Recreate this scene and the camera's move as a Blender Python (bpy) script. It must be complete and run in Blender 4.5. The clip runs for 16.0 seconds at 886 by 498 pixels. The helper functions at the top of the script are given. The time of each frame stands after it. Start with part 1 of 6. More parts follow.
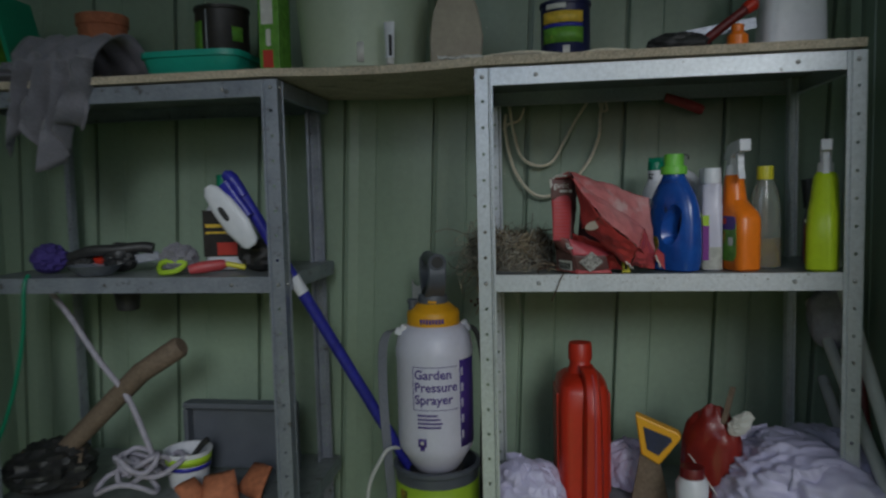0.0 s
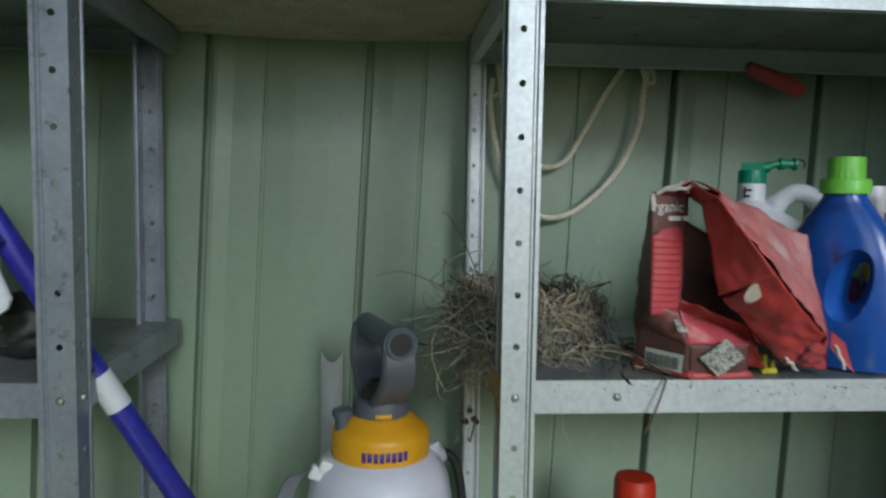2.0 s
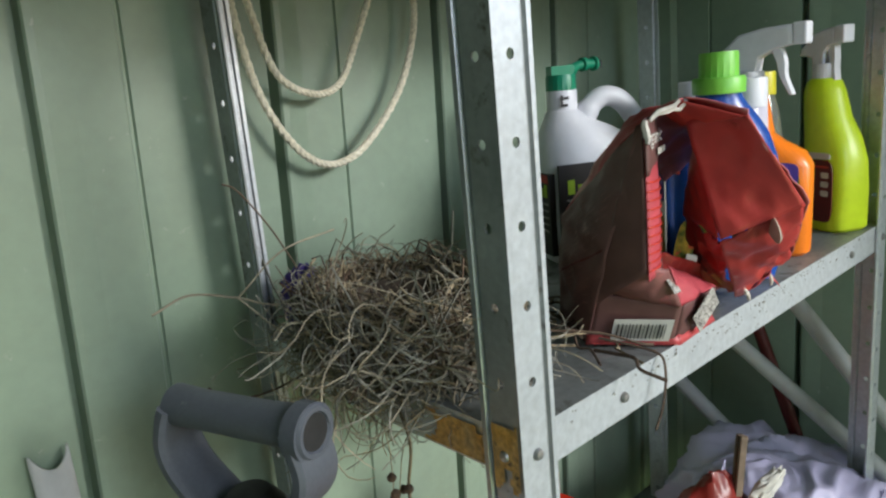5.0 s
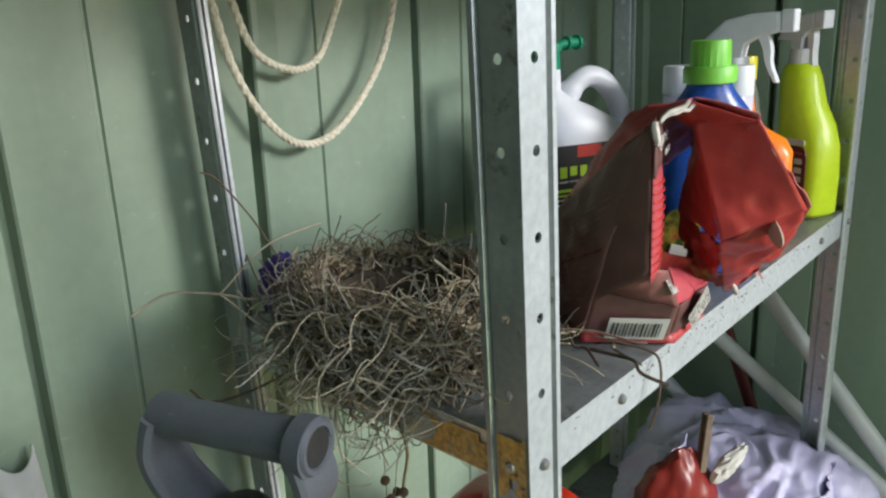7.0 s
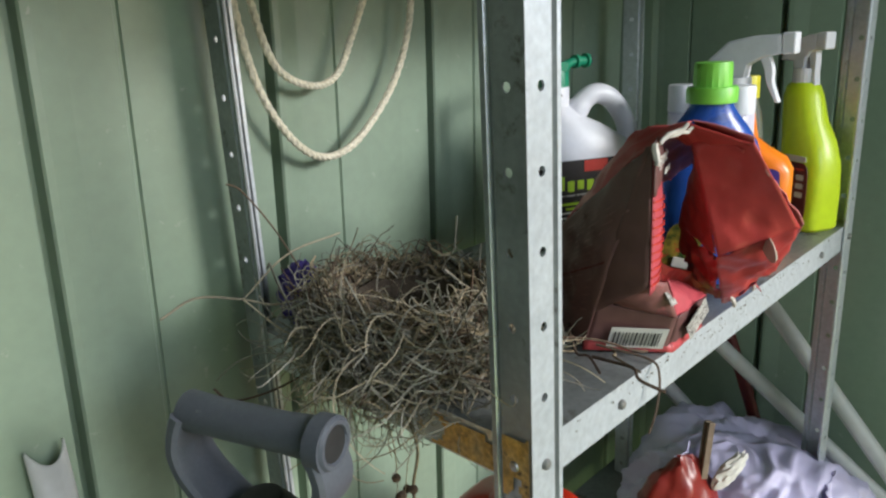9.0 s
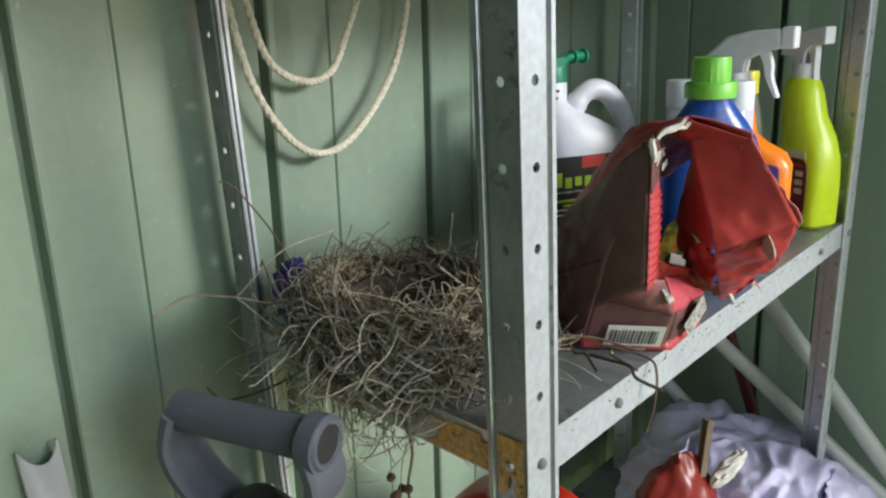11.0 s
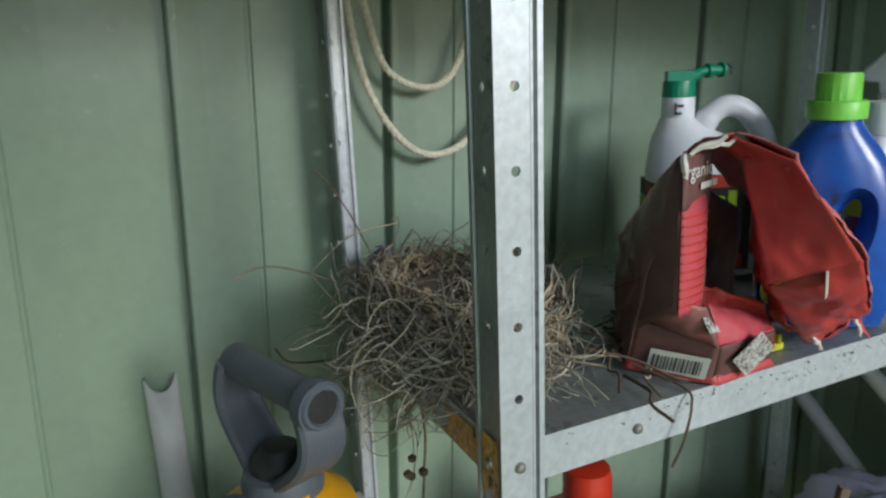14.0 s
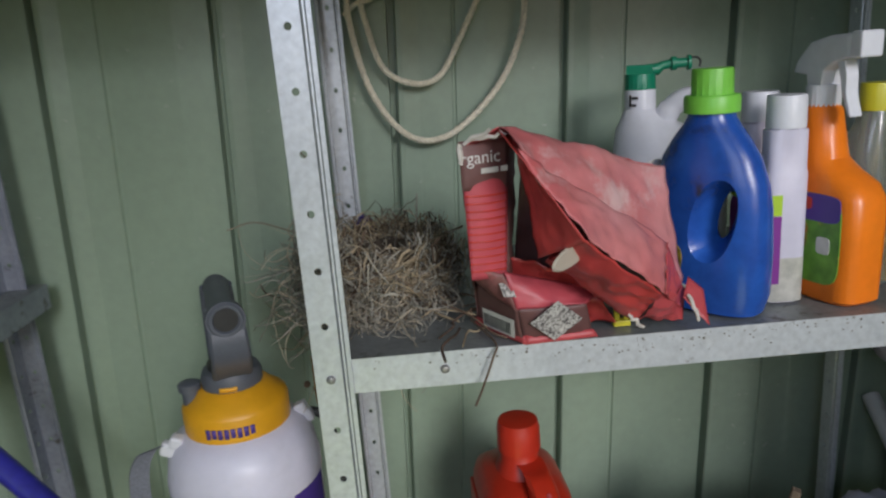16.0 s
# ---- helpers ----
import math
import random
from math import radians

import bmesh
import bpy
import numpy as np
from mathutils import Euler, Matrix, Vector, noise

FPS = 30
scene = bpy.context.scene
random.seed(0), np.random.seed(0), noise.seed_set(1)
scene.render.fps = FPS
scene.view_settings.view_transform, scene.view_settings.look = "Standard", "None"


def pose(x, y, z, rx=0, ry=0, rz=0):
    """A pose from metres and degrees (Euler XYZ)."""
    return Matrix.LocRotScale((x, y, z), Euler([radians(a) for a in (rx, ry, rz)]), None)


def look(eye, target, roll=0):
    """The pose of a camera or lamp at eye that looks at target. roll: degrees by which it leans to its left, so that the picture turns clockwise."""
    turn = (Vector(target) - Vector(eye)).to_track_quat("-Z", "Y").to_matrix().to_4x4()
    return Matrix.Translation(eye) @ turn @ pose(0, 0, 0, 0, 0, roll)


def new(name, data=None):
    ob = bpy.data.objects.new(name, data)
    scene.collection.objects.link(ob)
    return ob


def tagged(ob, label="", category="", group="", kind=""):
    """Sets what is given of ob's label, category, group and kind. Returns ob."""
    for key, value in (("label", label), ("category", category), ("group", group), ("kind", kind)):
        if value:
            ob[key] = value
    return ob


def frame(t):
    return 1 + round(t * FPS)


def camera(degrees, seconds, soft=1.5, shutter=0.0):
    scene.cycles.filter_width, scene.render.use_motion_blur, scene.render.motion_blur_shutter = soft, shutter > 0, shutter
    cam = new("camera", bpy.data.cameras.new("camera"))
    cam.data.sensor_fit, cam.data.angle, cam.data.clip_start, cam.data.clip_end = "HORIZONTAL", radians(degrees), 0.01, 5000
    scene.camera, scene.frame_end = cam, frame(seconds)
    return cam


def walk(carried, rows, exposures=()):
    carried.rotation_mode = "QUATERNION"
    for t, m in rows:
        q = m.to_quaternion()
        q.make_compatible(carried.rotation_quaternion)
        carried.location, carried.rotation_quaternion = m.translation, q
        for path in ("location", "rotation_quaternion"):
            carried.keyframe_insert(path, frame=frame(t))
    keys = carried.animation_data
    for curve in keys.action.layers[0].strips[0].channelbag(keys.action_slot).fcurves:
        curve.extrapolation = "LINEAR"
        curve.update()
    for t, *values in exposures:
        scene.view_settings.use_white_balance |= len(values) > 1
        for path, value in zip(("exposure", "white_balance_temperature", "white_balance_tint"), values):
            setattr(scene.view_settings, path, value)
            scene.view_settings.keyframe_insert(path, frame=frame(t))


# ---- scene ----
cam = camera(63.7, 16.0, soft=2.3, shutter=0.5)
PATH = [
    (0, (0.119, -1.375, 1.526), (-0.171, 0.598, 1.372), -1.4),
    (0.5, (0.089, -1.133, 1.528), (-0.121, 0.846, 1.335), 1.1),
    (1, (0.035, -0.933, 1.516), (0.155, 1.048, 1.263), 1.6),
    (1.5, (-0.064, -0.803, 1.52), (0.079, 1.185, 1.357), 1.1),
    (2, (-0.126, -0.669, 1.545), (0.034, 1.319, 1.393), 0.9),
    (2.5, (-0.159, -0.593, 1.558), (0.234, 1.359, 1.371), -0.5),
    (3, (-0.229, -0.51, 1.569), (0.418, 1.364, 1.307), -2.2),
    (3.5, (-0.251, -0.416, 1.574), (0.502, 1.409, 1.252), -3.6),
    (4, (-0.262, -0.349, 1.582), (0.651, 1.389, 1.198), -4.5),
    (4.5, (-0.291, -0.316, 1.585), (0.814, 1.293, 1.146), -5.6),
    (5, (-0.312, -0.28, 1.588), (0.98, 1.176, 1.133), -5.4),
    (7.5, (-0.324, -0.232, 1.625), (1.052, 1.088, 1.02), -3.3),
    (8, (-0.339, -0.241, 1.63), (1.021, 1.105, 1.049), -2.4),
    (8.5, (-0.344, -0.246, 1.633), (1.02, 1.102, 1.063), -2.9),
    (9, (-0.34, -0.252, 1.631), (1.019, 1.097, 1.055), -3.1),
    (11.5, (-0.333, -0.25, 1.629), (1.023, 1.096, 1.04), -3.2),
    (12, (-0.335, -0.249, 1.628), (1.021, 1.096, 1.034), -3.2),
    (12.5, (-0.333, -0.254, 1.627), (1.01, 1.106, 1.039), -3.1),
    (13, (-0.334, -0.278, 1.624), (0.917, 1.181, 1.07), -2.4),
    (13.5, (-0.306, -0.315, 1.614), (0.812, 1.249, 1.062), -2.7),
    (14, (-0.22, -0.366, 1.617), (0.595, 1.386, 1.101), -2.4),
    (14.5, (-0.186, -0.443, 1.616), (0.358, 1.413, 1.106), -3.1),
    (15, (-0.125, -0.5, 1.617), (0.257, 1.389, 1.085), -3.8),
    (15.5, (0.007, -0.537, 1.613), (0.256, 1.367, 1.055), -2.9),
    (16, (0.089, -0.586, 1.618), (0.15, 1.345, 1.1), -4.3),
]
EXPOSURES = [(0.0, -2.10, 5800, 7), (0.5, -1.40, 5800, 6), (1.0, -1.04, 5750, 7), (1.5, -1.06, 5750, 5), (2.5, -0.81, 5850, 3), (3.0, -0.58, 5950, 5), (3.5, -0.50, 6000, 6), (5.0, -0.05, 6150, 9),
             (7.5, 0.12, 6200, 10), (12.5, 0.12, 6200, 10), (13.5, -0.12, 6100, 8), (14.0, -0.42, 5950, 6), (14.5, -0.54, 5900, 6), (15.5, -0.82, 5950, 12), (16.0, -0.88, 6050, 15)]
walk(cam, [(t, look(eye, target, roll)) for t, eye, target, roll in PATH], EXPOSURES)


# ---- light: an overcast garden outside the shed's open doorway ----
DOOR_X0, DOOR_X1, DOOR_TOP, FRONT_Y = -0.62, 0.14, 2.38, -1.62
SIDE_Y, CORNER_X = -0.55, 0.35  # the side and front walls end here; open corner is assumed, to admit the sun
world = bpy.data.worlds.new("world")
scene.world = world
world.use_nodes = True
wn = world.node_tree
sky = wn.nodes.new("ShaderNodeTexSky")
sky.sky_type, sky.sun_disc, sky.sun_elevation, sky.sun_rotation = "NISHITA", False, radians(20), radians(164)
wn.links.new(sky.outputs[0], wn.nodes["Background"].inputs[0])
wn.nodes["Background"].inputs[1].default_value = 0.10

sun = new("sun", bpy.data.lights.new("sun", "SUN"))
sun.data.energy, sun.data.angle, sun.data.color = 3.0, radians(16), (1.0, 0.985, 0.94)
sun.matrix_world = look((0.56, -2.0, 1.50 + 0.78), (0.0, 0.0, 1.50))


def doorway_light(name, eye, target, width, height, watts, colour):
    lamp = new(name, bpy.data.lights.new(name, "AREA"))
    lamp.data.shape, lamp.data.size, lamp.data.size_y = "RECTANGLE", width, height
    lamp.data.energy, lamp.data.color = watts, colour
    lamp.matrix_world = look(eye, target)
    return lamp


# lamps for the sky and sunlit lawn as they shine in through the front doorway
doorway_light("doorway_sky", (-0.22, FRONT_Y - 0.02, 2.07), (-0.22, 0.0, 2.07), 0.68, 0.54, 9.5, (0.80, 0.865, 1.0))
doorway_light("doorway_grass", (-0.24, FRONT_Y - 0.02, 0.38), (-0.24, 0.0, 0.38), 0.74, 0.64, 4.5, (0.86, 1.0, 0.40))
# added fill lamp in the assumed side opening, brightens the right
doorway_light("side_fill", (0.86, -1.08, 2.00), (0.0, -1.08, 2.00), 0.90, 0.60, 9.0, (0.84, 0.89, 1.0))


# ---- materials ----
def mat(name, a, b=None, rough=0.5, metal=0.0, scale=6.0, fine=90.0, bump=0.15, grain=0.25, stain=None, stain_amount=0.0,
        stain_scale=9.0, alpha_glass=0.0, coat=0.0, sheen=0.0, spread=0.0):
    """A surface that drifts from a to b in patches, with fine grain, fine relief and stains."""
    m = bpy.data.materials.new(name)
    m.use_nodes = True
    t = m.node_tree
    N, L = t.nodes, t.links
    p = N["Principled BSDF"]
    b = b or tuple(c * 0.8 for c in a)
    co = N.new("ShaderNodeTexCoord")
    info = N.new("ShaderNodeObjectInfo")
    shift = N.new("ShaderNodeVectorMath")
    shift.operation = "ADD"
    L.new(co.outputs["Object"], shift.inputs[0])
    sc = N.new("ShaderNodeMath")
    sc.operation, sc.inputs[1].default_value = "MULTIPLY", 7.0
    L.new(info.outputs["Random"], sc.inputs[0])
    L.new(sc.outputs[0], shift.inputs[1])
    n1, n2 = N.new("ShaderNodeTexNoise"), N.new("ShaderNodeTexNoise")
    n1.inputs["Scale"].default_value, n1.inputs["Detail"].default_value = scale, 5
    n2.inputs["Scale"].default_value, n2.inputs["Detail"].default_value = fine, 3
    for n in (n1, n2):
        L.new(shift.outputs[0], n.inputs["Vector"])
    ramp = N.new("ShaderNodeMapRange")
    ramp.inputs[1].default_value, ramp.inputs[2].default_value = 0.3, 0.7
    L.new(n1.outputs[0], ramp.inputs[0])
    mix = N.new("ShaderNodeMix")
    mix.data_type = "RGBA"
    mix.inputs[6].default_value, mix.inputs[7].default_value = (*a, 1), (*b, 1)
    L.new(ramp.outputs[0], mix.inputs[0])
    out = mix.outputs[2]
    gr = N.new("ShaderNodeMapRange")
    gr.inputs[1].default_value, gr.inputs[2].default_value = 0.25, 0.75
    gr.inputs[3].default_value, gr.inputs[4].default_value = 1 - grain, 1 + grain
    L.new(n2.outputs[0], gr.inputs[0])
    mul = N.new("ShaderNodeVectorMath")
    mul.operation = "SCALE"
    L.new(out, mul.inputs[0])
    L.new(gr.outputs[0], mul.inputs["Scale"])
    out = mul.outputs[0]
    if spread:
        hv = N.new("ShaderNodeHueSaturation")
        geo = N.new("ShaderNodeNewGeometry")
        mr = N.new("ShaderNodeMapRange")
        mr.inputs[3].default_value, mr.inputs[4].default_value = 1 - spread, 1 + spread
        L.new(geo.outputs["Random Per Island"], mr.inputs[0])
        L.new(mr.outputs[0], hv.inputs["Value"])
        L.new(out, hv.inputs["Color"])
        out = hv.outputs[0]
    if stain:
        n3 = N.new("ShaderNodeTexNoise")
        n3.inputs["Scale"].default_value, n3.inputs["Detail"].default_value, n3.inputs["Roughness"].default_value = stain_scale, 8, 0.65
        L.new(shift.outputs[0], n3.inputs["Vector"])
        sr = N.new("ShaderNodeMapRange")
        sr.inputs[1].default_value, sr.inputs[2].default_value = 0.70 - 0.25 * stain_amount, 0.78 - 0.2 * stain_amount
        L.new(n3.outputs[0], sr.inputs[0])
        smix = N.new("ShaderNodeMix")
        smix.data_type = "RGBA"
        smix.inputs[7].default_value = (*stain, 1)
        L.new(sr.outputs[0], smix.inputs[0])
        L.new(out, smix.inputs[6])
        out = smix.outputs[2]
    L.new(out, p.inputs["Base Color"])
    rr = N.new("ShaderNodeMapRange")
    rr.inputs[3].default_value, rr.inputs[4].default_value = max(0.02, rough - 0.12), min(1, rough + 0.12)
    L.new(n1.outputs[0], rr.inputs[0])
    L.new(rr.outputs[0], p.inputs["Roughness"])
    p.inputs["Metallic"].default_value = metal
    p.inputs["Transmission Weight"].default_value = alpha_glass
    p.inputs["Coat Weight"].default_value = coat
    if sheen:
        p.inputs["Sheen Weight"].default_value = sheen
    bp = N.new("ShaderNodeBump")
    bp.inputs["Strength"].default_value, bp.inputs["Distance"].default_value = bump, 0.002
    L.new(n2.outputs[0], bp.inputs["Height"])
    L.new(bp.outputs[0], p.inputs["Normal"])
    return m


def spangled(name, a, b, rough, stain_amount):
    """Galvanised sheet: zinc spangle, white oxide and grime."""
    m = mat(name, a, b, rough=rough, metal=0.45, scale=14, fine=160, bump=0.08, grain=0.12, stain=(0.10, 0.09, 0.075), stain_amount=stain_amount, stain_scale=38)
    t = m.node_tree
    p = t.nodes["Principled BSDF"]
    v = t.nodes.new("ShaderNodeTexVoronoi")
    v.inputs["Scale"].default_value = 170
    co = t.nodes.new("ShaderNodeTexCoord")
    t.links.new(co.outputs["Object"], v.inputs["Vector"])
    mr = t.nodes.new("ShaderNodeMapRange")
    mr.inputs[3].default_value, mr.inputs[4].default_value = rough - 0.05, rough + 0.06
    t.links.new(v.outputs["Color"], mr.inputs[0])
    t.links.new(mr.outputs[0], p.inputs["Roughness"])
    return m


SHEET = mat("sage_painted_steel", (0.286, 0.366, 0.272), (0.250, 0.322, 0.236), rough=0.38, scale=2.2, fine=70, bump=0.05, grain=0.05, stain=(0.42, 0.45, 0.38), stain_amount=0.20, stain_scale=55)
GALV = spangled("galvanised_steel", (0.62, 0.65, 0.68), (0.57, 0.60, 0.63), 0.42, 0.16)
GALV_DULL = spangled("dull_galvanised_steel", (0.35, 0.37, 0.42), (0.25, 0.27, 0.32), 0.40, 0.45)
# darker zinc: grime on shelf tops, mottling plus painted shade on post sides
GALV_GRIME_SHADE = spangled("grimed_and_shaded_galvanised_steel", (0.33, 0.35, 0.35), (0.22, 0.235, 0.235), 0.5, 0.45)
RUST = mat("rusty_zinc", (0.62, 0.33, 0.06), (0.44, 0.30, 0.14), rough=0.8, scale=60, fine=220, bump=0.5, grain=0.4, stain=(0.09, 0.07, 0.05), stain_amount=0.5, stain_scale=70)
BOLT = mat("zinc_bolt", (0.45, 0.45, 0.44), (0.25, 0.24, 0.22), rough=0.45, metal=0.8, scale=90)
BOARD = mat("chipboard", (0.56, 0.48, 0.36), (0.44, 0.36, 0.26), rough=0.8, scale=18, fine=240, bump=0.5, grain=0.35, stain=(0.16, 0.12, 0.08), stain_amount=0.3)
CONCRETE = mat("concrete", (0.30, 0.29, 0.27), (0.22, 0.21, 0.20), rough=0.9, scale=3, fine=120, bump=0.5, grain=0.25, stain=(0.1, 0.09, 0.08), stain_amount=0.4)
GRASS = mat("lawn", (0.10, 0.14, 0.035), (0.06, 0.10, 0.02), rough=0.9, scale=1.5, fine=60, bump=0.8, grain=0.5)
BLUE = mat("blue_plastic", (0.026, 0.110, 0.46), (0.016, 0.062, 0.31), rough=0.24, scale=26, fine=150, bump=0.05, grain=0.08, stain=(0.02, 0.028, 0.06), stain_amount=0.35, stain_scale=26)
LIME_CAP = mat("lime_cap_plastic", (0.22, 0.62, 0.07), (0.19, 0.54, 0.06), rough=0.4, scale=20, bump=0.05, grain=0.06, stain=(0.02, 0.03, 0.01), stain_amount=0.18, stain_scale=60)
ORANGE = mat("orange_plastic", (0.90, 0.22, 0.010), (0.82, 0.185, 0.008), rough=0.33, scale=12, bump=0.04, grain=0.05)
LIME = mat("yellow_green_plastic", (0.60, 0.78, 0.020), (0.54, 0.71, 0.015), rough=0.33, scale=12, bump=0.04, grain=0.05)
TANK = mat("tank_plastic", (0.80, 0.78, 0.90), (0.74, 0.72, 0.84), rough=0.34, scale=8, bump=0.04, grain=0.03, stain=(0.55, 0.52, 0.48), stain_amount=0.08, stain_scale=20)
WHITE = mat("white_plastic", (0.74, 0.74, 0.78), (0.67, 0.67, 0.71), rough=0.38, scale=10, bump=0.05, grain=0.04, stain=(0.45, 0.42, 0.36), stain_amount=0.1, stain_scale=24)
MILKY = mat("milky_lilac_plastic", (0.66, 0.63, 0.74), (0.60, 0.57, 0.68), rough=0.35, scale=10, bump=0.03, grain=0.04)
CLOUDY = mat("cloudy_residue", (0.50, 0.49, 0.44), (0.43, 0.42, 0.37), rough=0.4, scale=20)
AMBER = mat("amber_oil", (0.42, 0.28, 0.035), (0.36, 0.23, 0.02), rough=0.2, scale=10, coat=0.5)
CLEAR = mat("clear_bottle", (0.90, 0.92, 0.86), (0.86, 0.88, 0.82), rough=0.12, alpha_glass=0.85, scale=10, bump=0.02, grain=0.03)
YELLOW_CAP = mat("yellow_cap_plastic", (0.68, 0.62, 0.03), (0.6, 0.54, 0.03), rough=0.4, bump=0.04, grain=0.05)
GREEN_HEAD = mat("bottle_green_plastic", (0.012, 0.24, 0.125), (0.01, 0.19, 0.10), rough=0.4, bump=0.05, grain=0.06)
RED_CAN = mat("red_jerry_plastic", (0.52, 0.030, 0.010), (0.43, 0.024, 0.008), rough=0.38, scale=8, bump=0.06, grain=0.06, stain=(0.25, 0.02, 0.01), stain_amount=0.1)
SUNNY = mat("sunny_yellow_plastic", (0.85, 0.42, 0.012), (0.78, 0.37, 0.01), rough=0.38, bump=0.05, grain=0.05)
GREY = mat("grey_plastic", (0.115, 0.125, 0.148), (0.090, 0.100, 0.120), rough=0.48, scale=15, fine=300, bump=0.08, grain=0.08, stain=(0.3, 0.3, 0.29), stain_amount=0.08, stain_scale=40)
DARK = mat("black_plastic", (0.022, 0.022, 0.024), (0.035, 0.034, 0.032), rough=0.5, bump=0.08)
PURPLE = mat("purple_print", (0.09, 0.05, 0.30), (0.08, 0.04, 0.26), rough=0.45, bump=0.03, grain=0.05)
MAGENTA = mat("violet_print", (0.22, 0.03, 0.27), (0.18, 0.025, 0.23), rough=0.45, bump=0.03, grain=0.05)
MOTTLED = mat("mottled_label", (0.52, 0.50, 0.46), (0.44, 0.42, 0.38), rough=0.7, scale=30, stain=(0.06, 0.05, 0.05), stain_amount=0.95, stain_scale=420)
FADED_INK = mat("faded_brown_print", (0.20, 0.095, 0.085), (0.16, 0.075, 0.07), rough=0.5, scale=30)
PAPER = mat("paper_label", (0.70, 0.68, 0.64), (0.60, 0.58, 0.53), rough=0.7, scale=30, bump=0.06, grain=0.08, stain=(0.35, 0.3, 0.24), stain_amount=0.1)
INK = mat("black_print", (0.020, 0.018, 0.016), (0.028, 0.022, 0.018), rough=0.45, bump=0.03)
GREEN_PRINT = mat("green_print", (0.16, 0.36, 0.04), (0.10, 0.26, 0.03), rough=0.45, scale=50, bump=0.03, stain=(0.45, 0.40, 0.06), stain_amount=0.3, stain_scale=60)
LIME_PRINT = mat("lime_print", (0.42, 0.62, 0.03), (0.38, 0.56, 0.03), rough=0.45, bump=0.03, grain=0.05)
RED_PRINT = mat("red_print", (0.55, 0.05, 0.03), (0.48, 0.04, 0.025), rough=0.45, bump=0.03, grain=0.05)
MAROON_PRINT = mat("maroon_print", (0.14, 0.012, 0.012), (0.11, 0.01, 0.01), rough=0.45, bump=0.03)
YELLOW_PRINT = mat("yellow_print", (0.72, 0.50, 0.05), (0.64, 0.42, 0.04), rough=0.45, bump=0.03)
FRUIT_PRINT = mat("fruit_print", (0.03, 0.07, 0.015), (0.50, 0.33, 0.04), rough=0.45, scale=110, fine=200, bump=0.03, stain=(0.50, 0.06, 0.03), stain_amount=0.50, stain_scale=120)
BAG_RED = mat("red_foil_outside", (0.52, 0.085, 0.09), (0.40, 0.05, 0.055), rough=0.45, scale=11, fine=60, bump=0.25, grain=0.12, stain=(0.58, 0.26, 0.25), stain_amount=0.42, stain_scale=12)
BAG_FADED = mat("faded_red_foil", (0.58, 0.27, 0.265), (0.50, 0.095, 0.095), rough=0.48, scale=6, fine=60, bump=0.25, grain=0.12, stain=(0.62, 0.40, 0.38), stain_amount=0.62, stain_scale=14)
BAG_BRIGHT = mat("red_foil_inside", (0.54, 0.065, 0.055), (0.40, 0.038, 0.036), rough=0.38, scale=9, fine=60, bump=0.2, grain=0.12)
BAG_BROWN = mat("maroon_foil", (0.185, 0.090, 0.080), (0.115, 0.050, 0.046), rough=0.5, scale=9, fine=60, bump=0.25, grain=0.12)
BAG_WORN = mat("worn_maroon_foil", (0.26, 0.105, 0.095), (0.16, 0.065, 0.06), rough=0.46, scale=16, fine=60, bump=0.25, grain=0.12, stain=(0.55, 0.13, 0.14), stain_amount=0.75, stain_scale=16)
BAG_PINK = mat("pink_striped_foil", (0.52, 0.085, 0.105), (0.40, 0.058, 0.072), rough=0.45, scale=18, fine=60, bump=0.15, grain=0.1)
TORN = mat("torn_paper_edge", (0.62, 0.58, 0.52), (0.5, 0.46, 0.4), rough=0.85, scale=60, bump=0.5, grain=0.2)
DARK_FOIL = mat("dark_red_foil", (0.26, 0.022, 0.015), (0.17, 0.016, 0.012), rough=0.32, scale=16, fine=60, bump=0.2, grain=0.12)
PALE_ROOT = mat("pale_rootlets", (0.45, 0.39, 0.28), (0.26, 0.22, 0.16), rough=0.8, scale=22, fine=200, bump=0.3, grain=0.2, spread=0.4)
STRAW = mat("dry_grass_stems", (0.40, 0.32, 0.20), (0.17, 0.13, 0.082), rough=0.8, scale=22, fine=200, bump=0.3, grain=0.25, spread=0.55)
MOSS = mat("grey_lichen_fibre", (0.33, 0.31, 0.255), (0.19, 0.178, 0.145), rough=0.85, scale=22, fine=200, bump=0.3, grain=0.25, spread=0.5)
TWIG = mat("twig_bark", (0.13, 0.085, 0.055), (0.07, 0.045, 0.03), rough=0.85, scale=40, bump=0.5, spread=0.4)
NEST_MUD = mat("nest_mud", (0.075, 0.055, 0.038), (0.045, 0.033, 0.024), rough=0.95, scale=40, fine=160, bump=1.0, grain=0.4)
ROPE = mat("cream_rope", (0.80, 0.74, 0.58), (0.68, 0.62, 0.47), rough=0.8, scale=80, fine=300, bump=0.5, grain=0.2)
LILAC_ROPE = mat("lilac_cord", (0.46, 0.43, 0.50), (0.36, 0.33, 0.39), rough=0.8, scale=60, fine=300, bump=0.5, grain=0.15)
PVC = mat("white_pvc", (0.66, 0.66, 0.64), (0.55, 0.55, 0.53), rough=0.4, scale=7, bump=0.04, grain=0.04, stain=(0.34, 0.31, 0.26), stain_amount=0.2, stain_scale=14)
POLYTHENE = mat("white_carrier_plastic", (0.64, 0.60, 0.80), (0.55, 0.51, 0.72), rough=0.42, scale=7, fine=40, bump=0.15, grain=0.05)
WOOD = mat("weathered_wood", (0.20, 0.145, 0.10), (0.13, 0.095, 0.065), rough=0.75, scale=12, fine=140, bump=0.4, grain=0.25)
